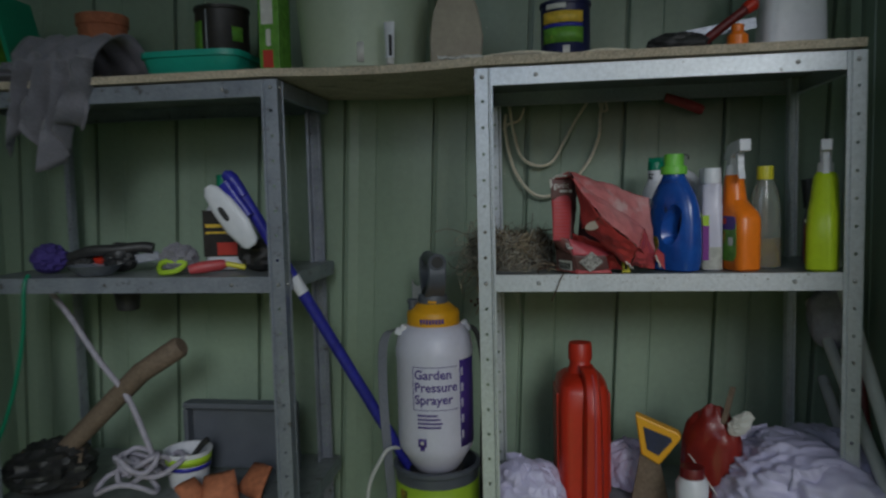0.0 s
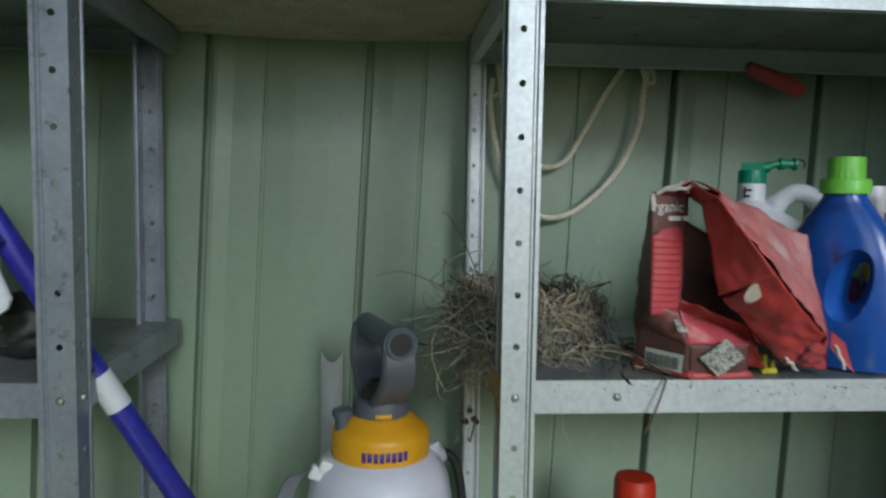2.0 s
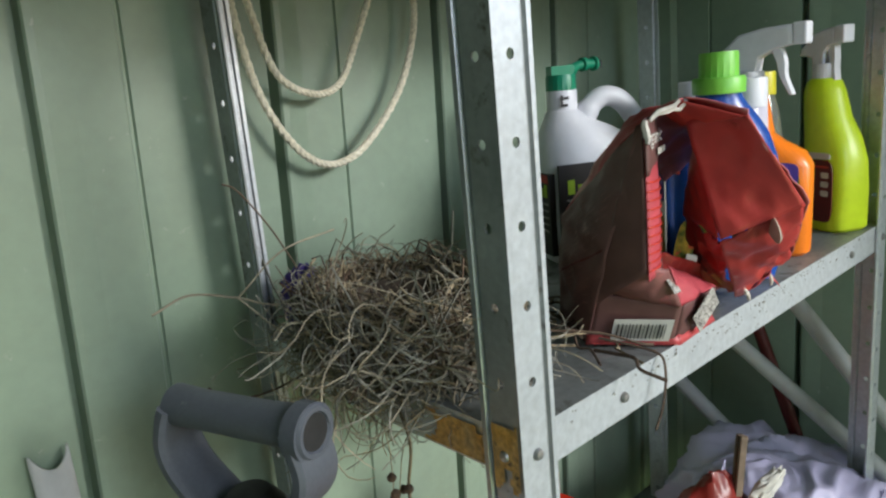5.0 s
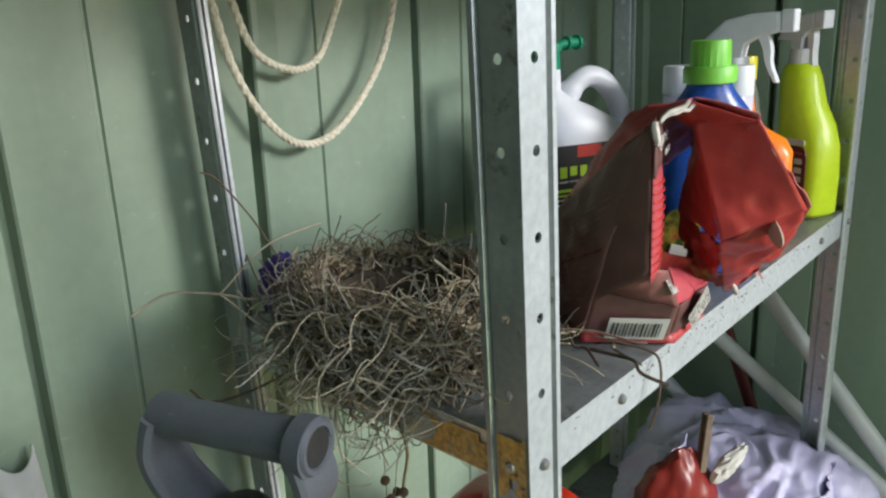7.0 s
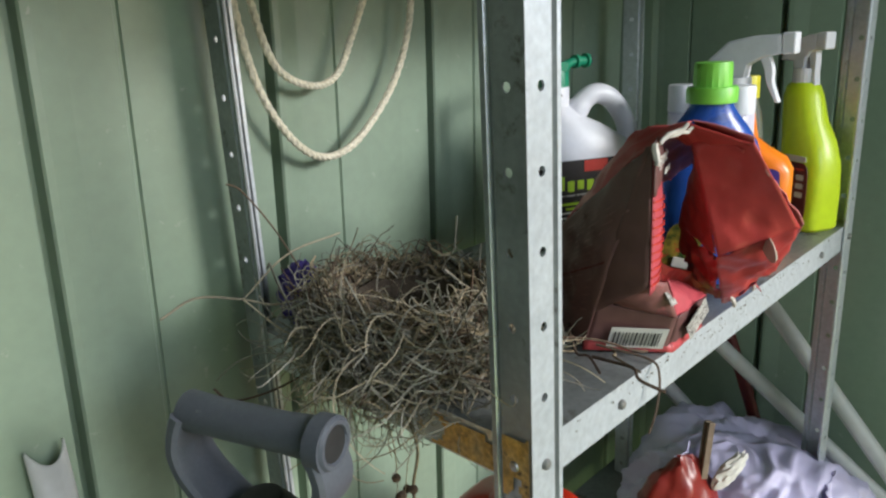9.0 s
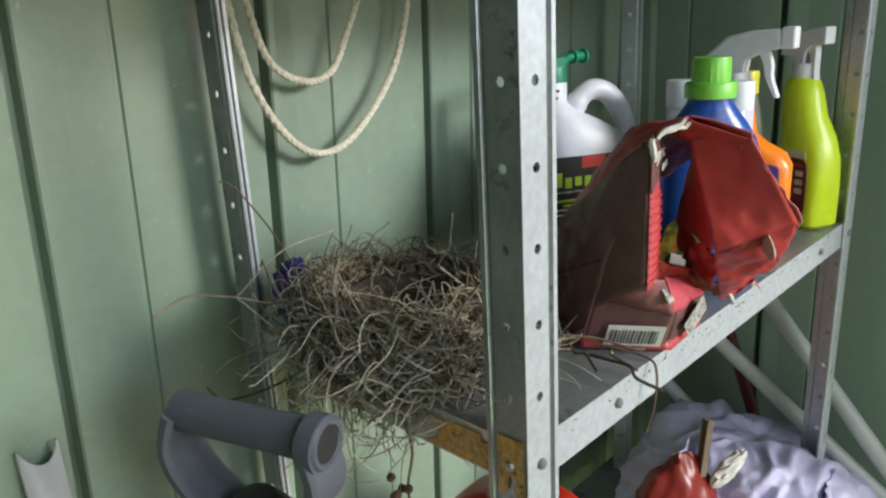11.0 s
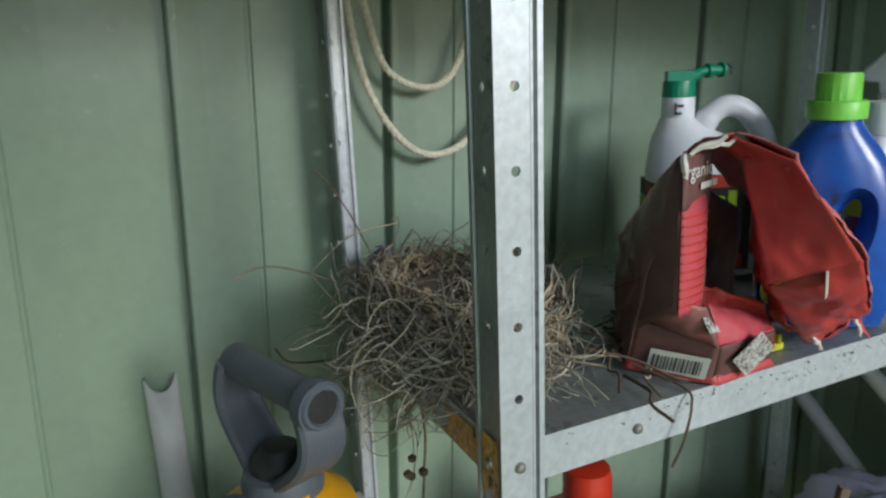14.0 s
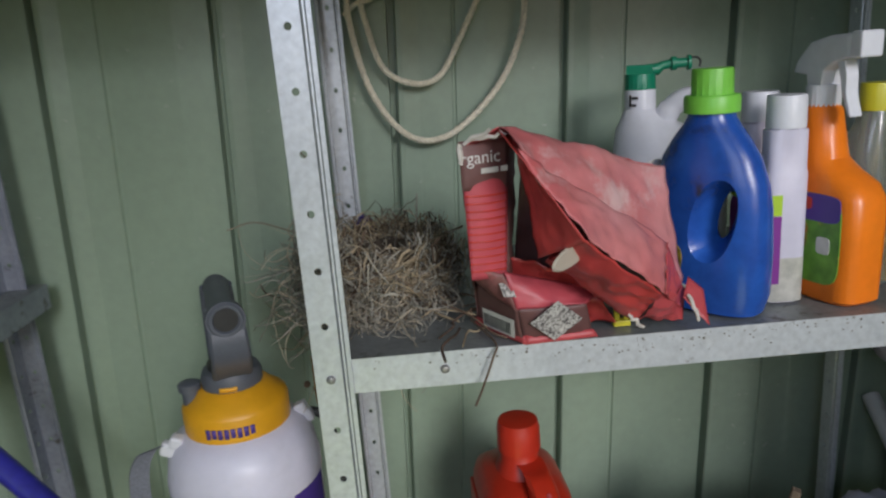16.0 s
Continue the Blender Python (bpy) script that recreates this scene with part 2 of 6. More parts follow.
RAG = mat("grey_cloth", (0.23, 0.22, 0.25), (0.15, 0.145, 0.165), rough=0.95, scale=14, fine=300, bump=0.5, grain=0.2, sheen=0.2)
TEAL = mat("teal_plastic", (0.03, 0.34, 0.25), (0.025, 0.28, 0.2), rough=0.4, bump=0.05, grain=0.06)
PALE_GREEN = mat("pale_green_plastic", (0.50, 0.57, 0.43), (0.44, 0.50, 0.37), rough=0.45, scale=5, bump=0.04, grain=0.04)
BEIGE = mat("beige_card", (0.42, 0.37, 0.29), (0.36, 0.31, 0.24), rough=0.75, scale=14, bump=0.1, grain=0.08)
NAVY = mat("navy_tin", (0.02, 0.022, 0.085), (0.015, 0.016, 0.06), rough=0.35, bump=0.05)
BLUE_POLE = mat("royal_blue_enamel", (0.035, 0.035, 0.36), (0.028, 0.028, 0.28), rough=0.35, scale=12, bump=0.05, stain=(0.5, 0.5, 0.55), stain_amount=0.12, stain_scale=30)
TERRACOTTA = mat("terracotta", (0.48, 0.17, 0.08), (0.38, 0.13, 0.06), rough=0.85, scale=20, bump=0.3)
WEBBING = mat("grey_webbing", (0.24, 0.25, 0.29), (0.18, 0.19, 0.22), rough=0.8, fine=400, bump=0.5)
CLOTH_BLUE = mat("violet_cloth", (0.06, 0.04, 0.22), (0.045, 0.03, 0.15), rough=0.9, fine=300, bump=0.5)


# ---- mesh helpers ----
def thing(name, place, label, category, rz=0.0, group=""):
    e = new(name)
    e.empty_display_size = 0.05
    e.matrix_world = pose(*place, 0, 0, rz)
    return tagged(e, label, category, group)


def part(name, bm, material, parent, label="", smooth=True, thick=0.0, bevel=0.0, kind=""):
    """Links a bmesh as one mesh object under a thing or a part."""
    me = bpy.data.meshes.new(name)
    bm.normal_update()
    bm.to_mesh(me)
    bm.free()
    me.materials.append(material)
    if smooth:
        me.polygons.foreach_set("use_smooth", [True] * len(me.polygons))
        me.set_sharp_from_angle(angle=radians(38))
    ob = new(name, me)
    ob.parent = parent
    if bevel:
        b = ob.modifiers.new("bevel", "BEVEL")
        b.width, b.segments, b.limit_method = bevel, 2, "ANGLE"
    if thick:
        s = ob.modifiers.new("thickness", "SOLIDIFY")
        s.thickness, s.offset = thick, 0
    return tagged(ob, label, kind=kind)


def box(x0, x1, y0, y1, z0, z1):
    bm = bmesh.new()
    bmesh.ops.create_cube(bm, size=1)
    for v in bm.verts:
        v.co = Vector((x0 + (v.co.x + 0.5) * (x1 - x0), y0 + (v.co.y + 0.5) * (y1 - y0), z0 + (v.co.z + 0.5) * (z1 - z0)))
    return bm


def loft(rings, caps=True, closed=True):
    bm = bmesh.new()
    rows = [[bm.verts.new(p) for p in r] for r in rings]
    n = len(rows[0])
    for a, b in zip(rows, rows[1:]):
        for i in range(n if closed else n - 1):
            j = (i + 1) % n
            bm.faces.new((a[i], a[j], b[j], b[i]))
    if caps:
        bm.faces.new(list(reversed(rows[0])))
        bm.faces.new(rows[-1])
    return bm


def oval(w, d, z, cx=0.0, cy=0.0, power=2.0, seg=28):
    """A ring w wide and d deep at the height z; power over 2 squares its corners."""
    pts = []
    for i in range(seg):
        a = 2 * math.pi * i / seg
        c, s = math.cos(a), math.sin(a)
        pts.append((cx + w / 2 * math.copysign(abs(c) ** (2 / power), c), cy + d / 2 * math.copysign(abs(s) ** (2 / power), s), z))
    return pts


def lathe(profile, seg=32, cx=0.0, cy=0.0, caps=True):
    return loft([oval(2 * r, 2 * r, z, cx, cy, 2, seg) for r, z in profile], caps)


def ribbed(r, z0, z1, ribs=28, depth=0.0008):
    """A cap with a knurled side."""
    def ring(rr, z, d):
        return [((rr - (d if i % 2 else 0)) * math.cos(math.pi * i / ribs), (rr - (d if i % 2 else 0)) * math.sin(math.pi * i / ribs), z) for i in range(2 * ribs)]
    return loft([ring(r, z0, depth), ring(r * 0.985, z1 - 0.002, depth), ring(r * 0.93, z1, 0)])


def tube(points, radius, seg=8, caps=True):
    pts = [Vector(p) for p in points]
    rings, side = [], None
    for i, p in enumerate(pts):
        d = (pts[min(i + 1, len(pts) - 1)] - pts[max(i - 1, 0)]).normalized()
        if side is None:
            side = d.orthogonal().normalized()
        side = (side - d * side.dot(d)).normalized()
        up = d.cross(side)
        r = radius[i] if isinstance(radius, (list, tuple)) else radius
        rings.append([p + (side * math.cos(2 * math.pi * k / seg) + up * math.sin(2 * math.pi * k / seg)) * r for k in range(seg)])
    return loft(rings, caps)


def curve(points, steps=8):
    """A smooth line through the points."""
    p = [Vector(q) for q in points]
    p = [2 * p[0] - p[1], *p, 2 * p[-1] - p[-2]]
    out = []
    for a, b, c, d in zip(p, p[1:], p[2:], p[3:]):
        for i in range(steps):
            t = i / steps
            out.append(0.5 * (2 * b + (c - a) * t + (2 * a - 5 * b + 4 * c - d) * t * t + (3 * b - a - 3 * c + d) * t ** 3))
    return [*out, p[-2]]


def sheet(a, b, c, d, nu=16, nv=16, crumple=0.004, scale=25.0, bulge=0.0, seed=0.0):
    """A crumpled foil between four corners: a to b along its foot, d to c along its top."""
    a, b, c, d = map(Vector, (a, b, c, d))
    n = (b - a).cross(d - a).normalized()
    bm = bmesh.new()
    rows = []
    for j in range(nv + 1):
        v, row = j / nv, []
        for i in range(nu + 1):
            u = i / nu
            p = (a * (1 - u) + b * u) * (1 - v) + (d * (1 - u) + c * u) * v
            q = p * scale + Vector((seed, seed * 1.7, 0))
            k = noise.noise(q) + 0.6 * (1 - 2 * abs(noise.noise(q * 1.9 + Vector((3, 1, 7))))) - 0.3
            p = p + n * (crumple * k + bulge * 16 * u * (1 - u) * v * (1 - v))
            row.append(bm.verts.new(p))
        rows.append(row)
    for r, s in zip(rows, rows[1:]):
        for i in range(nu):
            bm.faces.new((r[i], r[i + 1], s[i + 1], s[i]))
    return bm


def join(*bms):
    out = bms[0]
    for o in bms[1:]:
        me = bpy.data.meshes.new("scratch")
        o.to_mesh(me)
        o.free()
        out.from_mesh(me)
        bpy.data.meshes.remove(me)
    return out


def moved(bm, m):
    bmesh.ops.transform(bm, matrix=m, verts=bm.verts)
    return bm


def carve(ob, cutter_bm):
    """Takes the cutter's shape out of a part."""
    me = bpy.data.meshes.new("cutter")
    cutter_bm.to_mesh(me)
    cutter_bm.free()
    cutter = new("cutter", me)
    cutter.parent = ob.parent
    mod = ob.modifiers.new("cut", "BOOLEAN")
    mod.object, mod.operation, mod.solver = cutter, "DIFFERENCE", "EXACT"
    bpy.context.view_layer.update()
    done = bpy.data.meshes.new_from_object(ob.evaluated_get(bpy.context.evaluated_depsgraph_get()))
    ob.modifiers.clear()
    ob.data = done
    bpy.data.objects.remove(cutter)
    done.polygons.foreach_set("use_smooth", [True] * len(done.polygons))
    done.set_sharp_from_angle(angle=radians(38))
    return ob


def bars(rows, depth=0.0004):
    """Printed bars (x0, x1, z0, z1) on a front in the plane y = 0, facing -y."""
    return join(*[box(x0, x1, -depth, 0, z0, z1) for x0, x1, z0, z1 in rows])


def lettering(text, size, material, parent, m, name="lettering", radius=0.0, align="LEFT", weight=0.0):
    """Words in the built-in font, flat at the pose m (read from its +z side), or wrapped round an upright cylinder."""
    cu = bpy.data.curves.new(name, "FONT")
    cu.body, cu.size, cu.extrude, cu.align_x, cu.space_line = text, size, 0.0, align, 0.98
    cu.offset = size * weight
    cu.resolution_u = 4
    tmp = new(name, cu)
    bpy.context.view_layer.update()
    me = bpy.data.meshes.new_from_object(tmp.evaluated_get(bpy.context.evaluated_depsgraph_get()))
    bpy.data.objects.remove(tmp)
    bm = bmesh.new()
    bm.from_mesh(me)
    bpy.data.meshes.remove(me)
    if radius:
        bmesh.ops.subdivide_edges(bm, edges=[e for e in bm.edges if e.calc_length() > 0.006], cuts=2)
        for v in bm.verts:
            a = v.co.x / radius
            v.co = Vector((radius * math.sin(a), -radius * math.cos(a), v.co.y))
    moved(bm, m)
    return part(name, bm, material, parent, smooth=False)


def wrapped_patch(radius, a0, a1, z0, z1, seg=14, out=0.0006):
    """A label on an upright cylinder, from angle a0 to a1 in degrees, 0 being the -y side."""
    bm = bmesh.new()
    rows = []
    for z in (z0, z1):
        rows.append([bm.verts.new(((radius + out) * math.sin(radians(a0 + (a1 - a0) * i / seg)), -(radius + out) * math.cos(radians(a0 + (a1 - a0) * i / seg)), z)) for i in range(seg + 1)])
    for i in range(seg):
        bm.faces.new((rows[0][i], rows[0][i + 1], rows[1][i + 1], rows[1][i]))
    return bm


# ---- the shed: floor, sheet-steel walls, ceiling, lawn outside ----
X0, X1, Y0, Y1, TOP = -1.36, 0.82, FRONT_Y, 0.405, 2.48
PITCH, LEAN = 0.2278, 2.6


def solid(name, bm, material, label, category, smooth=False):
    ob = part(name, bm, material, None, smooth=smooth)
    return tagged(ob, label, category, kind="structure")


solid("ground", box(-60, 60, -60, 60, -0.30, -0.04), GRASS, "rough green lawn round the garden shed", "ground")
solid("floor", box(X0 - 0.05, X1 + 0.05, Y0 - 0.05, Y1 + 0.05, -0.10, 0.0), CONCRETE, "grey stained concrete shed floor", "floor")
solid("ceiling", box(X0 - 0.08, X1 + 0.08, Y0 - 0.08, Y1 + 0.08, TOP, TOP + 0.03), SHEET, "plain sage green steel shed roof", "ceiling")


def sheet_profile(width, height, z0=0.0):
    """One pan of wall sheet, facing -y: a deep dark joint, a narrow bead, a pan with one fine crease and a soft swell."""
    pts = [(0.000, 0.018), (0.0085, 0.018), (0.0095, -0.001), (0.0115, -0.0032), (0.018, -0.0034), (0.040, -0.0004), (0.060, -0.0004), (0.083, 0.0), (0.0845, 0.003), (0.0875, 0.003), (0.089, 0.0),
           (0.13, -0.0022), (0.18, -0.0022), (0.2265, 0.0), (0.2275, 0.018)]
    pts = [p for p in pts if p[0] <= width + 1e-6]
    zs = [z0 + (height - z0) * k / 6 for k in range(7)]
    return loft([[(u, v, z) for u, v in pts] for z in zs], caps=False, closed=False)


def pan_mesh(name, width, height, z0=0.0):
    me = bpy.data.meshes.new(name)
    bm = sheet_profile(width, height, z0)
    bm.to_mesh(me)
    bm.free()
    me.materials.append(SHEET)
    return me


PAN = pan_mesh("wall_pan", PITCH, TOP)


def clad(wall, start, end, m, mesh=None, lean=0.0):
    """Pans side by side on a wall from start to end; m lays the pan's x along the wall."""
    u = start
    while u < end - 0.02:
        ob = new("panel", mesh or PAN)
        ob.parent = wall
        ob.matrix_basis = m @ pose(u, 0, 1.55, 0, lean, 0) @ pose(0, 0, -1.55)
        u += PITCH


north = solid("wall_north", box(X0 - 0.06, X1 + 0.06, Y1 + 0.003, Y1 + 0.05, 0, TOP), SHEET, "sage green ribbed sheet-steel back wall of the shed", "wall")
east = solid("wall_east", join(box(X1 + 0.020, X1 + 0.05, SIDE_Y, Y1, 0, TOP), box(X1 + 0.020, X1 + 0.05, Y0, SIDE_Y, DOOR_TOP, TOP)), SHEET, "sage green ribbed sheet-steel side wall, an unseen gap added at the front corner", "wall")
west = solid("wall_west", box(X0 - 0.05, X0 - 0.020, Y0, Y1, 0, TOP), SHEET, "sage green ribbed sheet-steel side wall", "wall")
# unseen pier from DOOR_X1 to CORNER_X, added to shade the back wall's left
south = solid("wall_south", join(box(X0 - 0.05, DOOR_X0, Y0 - 0.04, Y0 - 0.01, 0, TOP), box(DOOR_X1, CORNER_X, Y0 - 0.04, Y0 - 0.01, 0, TOP), box(DOOR_X0, DOOR_X1, Y0 - 0.04, Y0 - 0.01, DOOR_TOP, TOP), box(CORNER_X, X1 + 0.05, Y0 - 0.04, Y0 - 0.01, DOOR_TOP, TOP)),
              SHEET, "unseen sage green front wall, its doorway and pier placed to shape the light", "wall")
clad(north, -0.392 - 5 * PITCH, X1, pose(0, 0.388, 0), lean=LEAN)
clad(east, 0, 0.388 - SIDE_Y, pose(X1, 0.388, 0, 0, 0, -90))
clad(west, 0, 0.388 - Y0, pose(X0, Y0, 0, 0, 0, 90))
for z in (0.02, 2.36):
    solid("trim", box(X0 + 0.005, X1 - 0.005, 0.372, 0.384, z, z + 0.05), SHEET, "sage green steel girt along the wall", "trim")
solid("trim", box(0.792, 0.814, 0.356, 0.380, 0.0, TOP), SHEET, "sage green folded corner post", "trim")


# ---- galvanised shelving ----
FL = 0.033


def flange(z0, z1, first, drop=False):
    """A strip of angle, x from 0 to FL, pierced every 50 mm and folded at its free edge."""
    bm = bmesh.new()
    hole_r, cx = 0.0034, 0.0135
    zs, z = [], first
    while z > z0 + 0.03:
        z -= 0.05
    z += 0.0
    while z < z1 - 0.026:
        if z > z0 + 0.026:
            zs.append(z)
        z += 0.05

    def quad(a, b, c, d):
        bm.faces.new([bm.verts.new(p) for p in (a, b, c, d)])
    w = 0.024
    lo = z0
    for zc in zs:
        b0, b1 = zc - 0.012, zc + 0.012
        if b0 > lo + 1e-5:
            quad((0, 0, lo), (w, 0, lo), (w, 0, b0), (0, 0, b0))
        outer = [(w, zc), (w, b1), (cx, b1), (0, b1), (0, zc), (0, b0), (cx, b0), (w, b0)]
        inner = [(cx + hole_r * math.cos(math.pi / 4 * k), zc + hole_r * math.sin(math.pi / 4 * k)) for k in range(8)]
        o = [bm.verts.new((p[0], 0, p[1])) for p in outer]
        i_ = [bm.verts.new((p[0], 0, p[1])) for p in inner]
        for k in range(8):
            n = (k + 1) % 8
            bm.faces.new((o[k], o[n], i_[n], i_[k]))
        lo = b1
    quad((0, 0, lo), (w, 0, lo), (w, 0, z1), (0, 0, z1))
    for (xa, ya), (xb, yb) in zip([(w, 0), (w + 0.0015, 0.0022), (w + 0.004, 0.0022), (w + 0.0055, -0.0004)], [(w + 0.0015, 0.0022), (w + 0.004, 0.0022), (w + 0.0055, -0.0004), (FL, -0.0004)]):
        quad((xa, ya, z0), (xb, yb, z0), (xb, yb, z1), (xa, ya, z1))
    bmesh.ops.remove_doubles(bm, verts=bm.verts, dist=1e-6)
    return bm


def angle_post(unit, x, y, sx, z1, first, material, sy=1):
    """An upright L of pierced angle whose corner stands at (x, y); its flanges run to sx along x and to sy along y."""
    face = moved(flange(0, z1, first), Matrix.Diagonal((sx * (1 if sy > 0 else 0.8), 1, 1, 1)))
    side = moved(flange(0, z1, first), Matrix(((0, 1, 0, 0), (1, 0, 0, 0), (0, 0, 1, 0), (0, 0, 0, 1))))
    if sx < 0:
        moved(side, Matrix.Diagonal((-1, 1, 1, 1)))
    if sy < 0:
        moved(side, Matrix.Diagonal((1, -1, 1, 1)))
    bm = join(face, side)
    bmesh.ops.remove_doubles(bm, verts=bm.verts, dist=1e-6)
    bmesh.ops.recalc_face_normals(bm, faces=bm.faces)
    moved(bm, pose(x, y, 0))
    return part("post", bm, material, unit, smooth=False, thick=0.0016)


def tray(unit, x0, x1, y0, y1, z, material, lip=0.032):
    """A pressed shelf with turned-down lips all round and a return along the front."""
    bm = bmesh.new()
    nx, ny = 24, 8
    grid = [[bm.verts.new((x0 + (x1 - x0) * i / nx, y0 + (y1 - y0) * j / ny,
                           z - 0.0035 * math.sin(math.pi * i / nx) * math.sin(math.pi * j / ny) + 0.0008 * noise.noise(Vector((i * 0.4, j * 0.5, z * 9))) * (0 < i < nx) * (0 < j < ny))) for i in range(nx + 1)] for j in range(ny + 1)]
    for a, b in zip(grid, grid[1:]):
        for i in range(nx):
            bm.faces.new((a[i], a[i + 1], b[i + 1], b[i]))

    def strip(line, inward):
        low = [bm.verts.new((v.co.x, v.co.y, z - lip)) for v in line]
        ret = [bm.verts.new((v.co.x + inward[0] * 0.012, v.co.y + inward[1] * 0.012, z - lip)) for v in line]
        for i in range(len(line) - 1):
            bm.faces.new((line[i], low[i], low[i + 1], line[i + 1]))
            bm.faces.new((low[i], ret[i], ret[i + 1], low[i + 1]))
    strip(grid[0], (0, 1))
    strip(grid[-1], (0, -1))
    strip([r[0] for r in grid], (1, 0))
    strip([r[-1] for r in grid], (-1, 0))
    bmesh.ops.recalc_face_normals(bm, faces=bm.faces)
    pan = part("shelf", bm, material, unit, smooth=False, thick=0.0012)
    pan.data.materials.append(GALV_GRIME_SHADE)
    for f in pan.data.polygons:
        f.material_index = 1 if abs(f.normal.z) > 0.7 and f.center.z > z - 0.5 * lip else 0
    return pan


def bolt(unit, x, y, z, facing=(0, -1, 0), r=0.0042):
    bm = lathe([(r, 0), (r, 0.0012), (r * 0.72, 0.0030), (r * 0.25, 0.0036)], 10)
    moved(bm, Matrix.Translation((x, y, z)) @ Vector(facing).to_track_quat("Z", "Y").to_matrix().to_4x4())
    return part("bolt", bm, BOLT, unit)


def shelving(label, x0, x1, y0, y1, top, shelves, metal, tray_metal, back_first, back_shift=0.0, shaded_side_metal=None):
    u = thing("shelving_unit", (x0, y0, 0), label, "shelving", group="shelving units")
    w, d = x1 - x0, y1 - y0
    for px, sx in ((0, 1), (w, -1)):
        post = angle_post(u, px, 0, sx, top, 1.35, metal)
        # side flanges turned from the light get mottled zinc with shade in its colour
        if shaded_side_metal and not px:
            post.data.materials.append(shaded_side_metal)
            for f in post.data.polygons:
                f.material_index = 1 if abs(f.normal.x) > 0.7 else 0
        if shaded_side_metal and not px:
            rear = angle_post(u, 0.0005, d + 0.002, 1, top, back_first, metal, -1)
            # rear side flange too: its shade is put into the colour
            rear.data.materials.append(shaded_side_metal)
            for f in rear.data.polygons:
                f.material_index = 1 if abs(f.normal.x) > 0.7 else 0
        else:
            angle_post(u, px + sx * 0.0335 + back_shift, 0.325, -sx, top, back_first, metal, -1)
    for z in shelves:
        pan = tray(u, 0.0022, w - 0.0022, 0.0022, d - 0.002, z, tray_metal)
        for px in (0.0135, w - 0.0135):
            bolt(pan, px, -0.0008, z - 0.016)
        for px in (0.115, w - 0.115):
            bolt(pan, px, 0.0014, z - 0.016)
        bolt(pan, -0.0008, 0.0135, z - 0.016, (-1, 0, 0))
        bolt(pan, w + 0.0008, 0.0135, z - 0.016, (1, 0, 0))
    return u


GRIME = mat("dark_grime", (0.13, 0.12, 0.095), (0.19, 0.175, 0.14), rough=0.9, scale=60, bump=0.3)
R0, R1, BACK = -0.0135, 0.682, 0.346
right_unit = shelving("bright galvanised steel shelving unit with a rust-stained corner", R0, R1, 0.0, BACK, 1.762, (1.762, 1.366, 0.866, 0.15), GALV, GALV, 1.437, 0.0, GALV_GRIME_SHADE)
flecks = bmesh.new()
frng = random.Random(12)
for i in range(110):
    fx = frng.gauss(0.31, 0.10) if i % 3 else frng.uniform(0.05, 0.66)
    fz = 1.3655 - abs(frng.gauss(0, 0.010))
    if not 0.03 < fx < 0.66 or fz < 1.338:
        continue
    r = frng.uniform(0.0003, 0.0010) * (1.8 if i % 9 == 0 else 1)
    flecks.faces.new([flecks.verts.new((fx + r * frng.uniform(0.6, 1.6) * math.cos(a * 1.047), 0.0006, fz + r * frng.uniform(0.5, 1.1) * math.sin(a * 1.047))) for a in range(6)])
part("grime_flecks", flecks, GRIME, right_unit, "dark chips and dirt along the shelf lip", smooth=False, thick=0.0003, kind="stuff")
left_unit = shelving("dull grey galvanised steel shelving unit", -1.115, -0.409, 0.0, 0.346, 1.762, (1.762, 1.366, 0.866, 0.15), GALV_DULL, GALV_DULL, 1.40, -0.010)

# rust at the loaded corner of the shelf
bm = sheet((-0.0022, 0.001, 1.325), (-0.0022, 0.0235, 1.325), (-0.0022, 0.0235, 1.374), (-0.0022, 0.001, 1.374), 10, 18, 0.0)
for v in [v for v in bm.verts if noise.noise(v.co * 90) + (abs(v.co.z - 1.352) - 0.016) * 45 > 0.35]:
    bm.verts.remove(v)
part("rust_patch", bm, RUST, right_unit, "flaking orange rust", smooth=False)
bm = sheet((0.0004, 0.034, 1.336), (0.0004, 0.20, 1.336), (0.0004, 0.20, 1.362), (0.0004, 0.034, 1.362), 70, 10, 0.0)
for v in [v for v in bm.verts if noise.noise(v.co * 60) + (v.co.y - 0.075) * 12 > 0.1]:
    bm.verts.remove(v)
part("rust_patch", bm, RUST, right_unit, "flaking orange rust", smooth=False)

# the board across both units
bm = bmesh.new()
rows = []
for i in range(41):
    x = -1.10 + (0.68 + 1.10) * i / 40
    sag = -0.006 * max(0.0, 1 - ((x + 0.21) / 0.2) ** 2)
    e = 0.0015 * noise.noise(Vector((x * 9, 0, 0)))
    rows.append([(x, -0.006 + e, 1.7665 + sag), (x, 0.372, 1.7665 + sag), (x, 0.372, 1.7825 + sag), (x, -0.006 + e, 1.7825 + sag)])
tagged(part("plank", loft(rows), BOARD, None, smooth=False, bevel=0.001), "raw chipboard plank laid across both shelving units", "board")


# ---- bottles on the middle shelf ----
SHELF = 1.3668


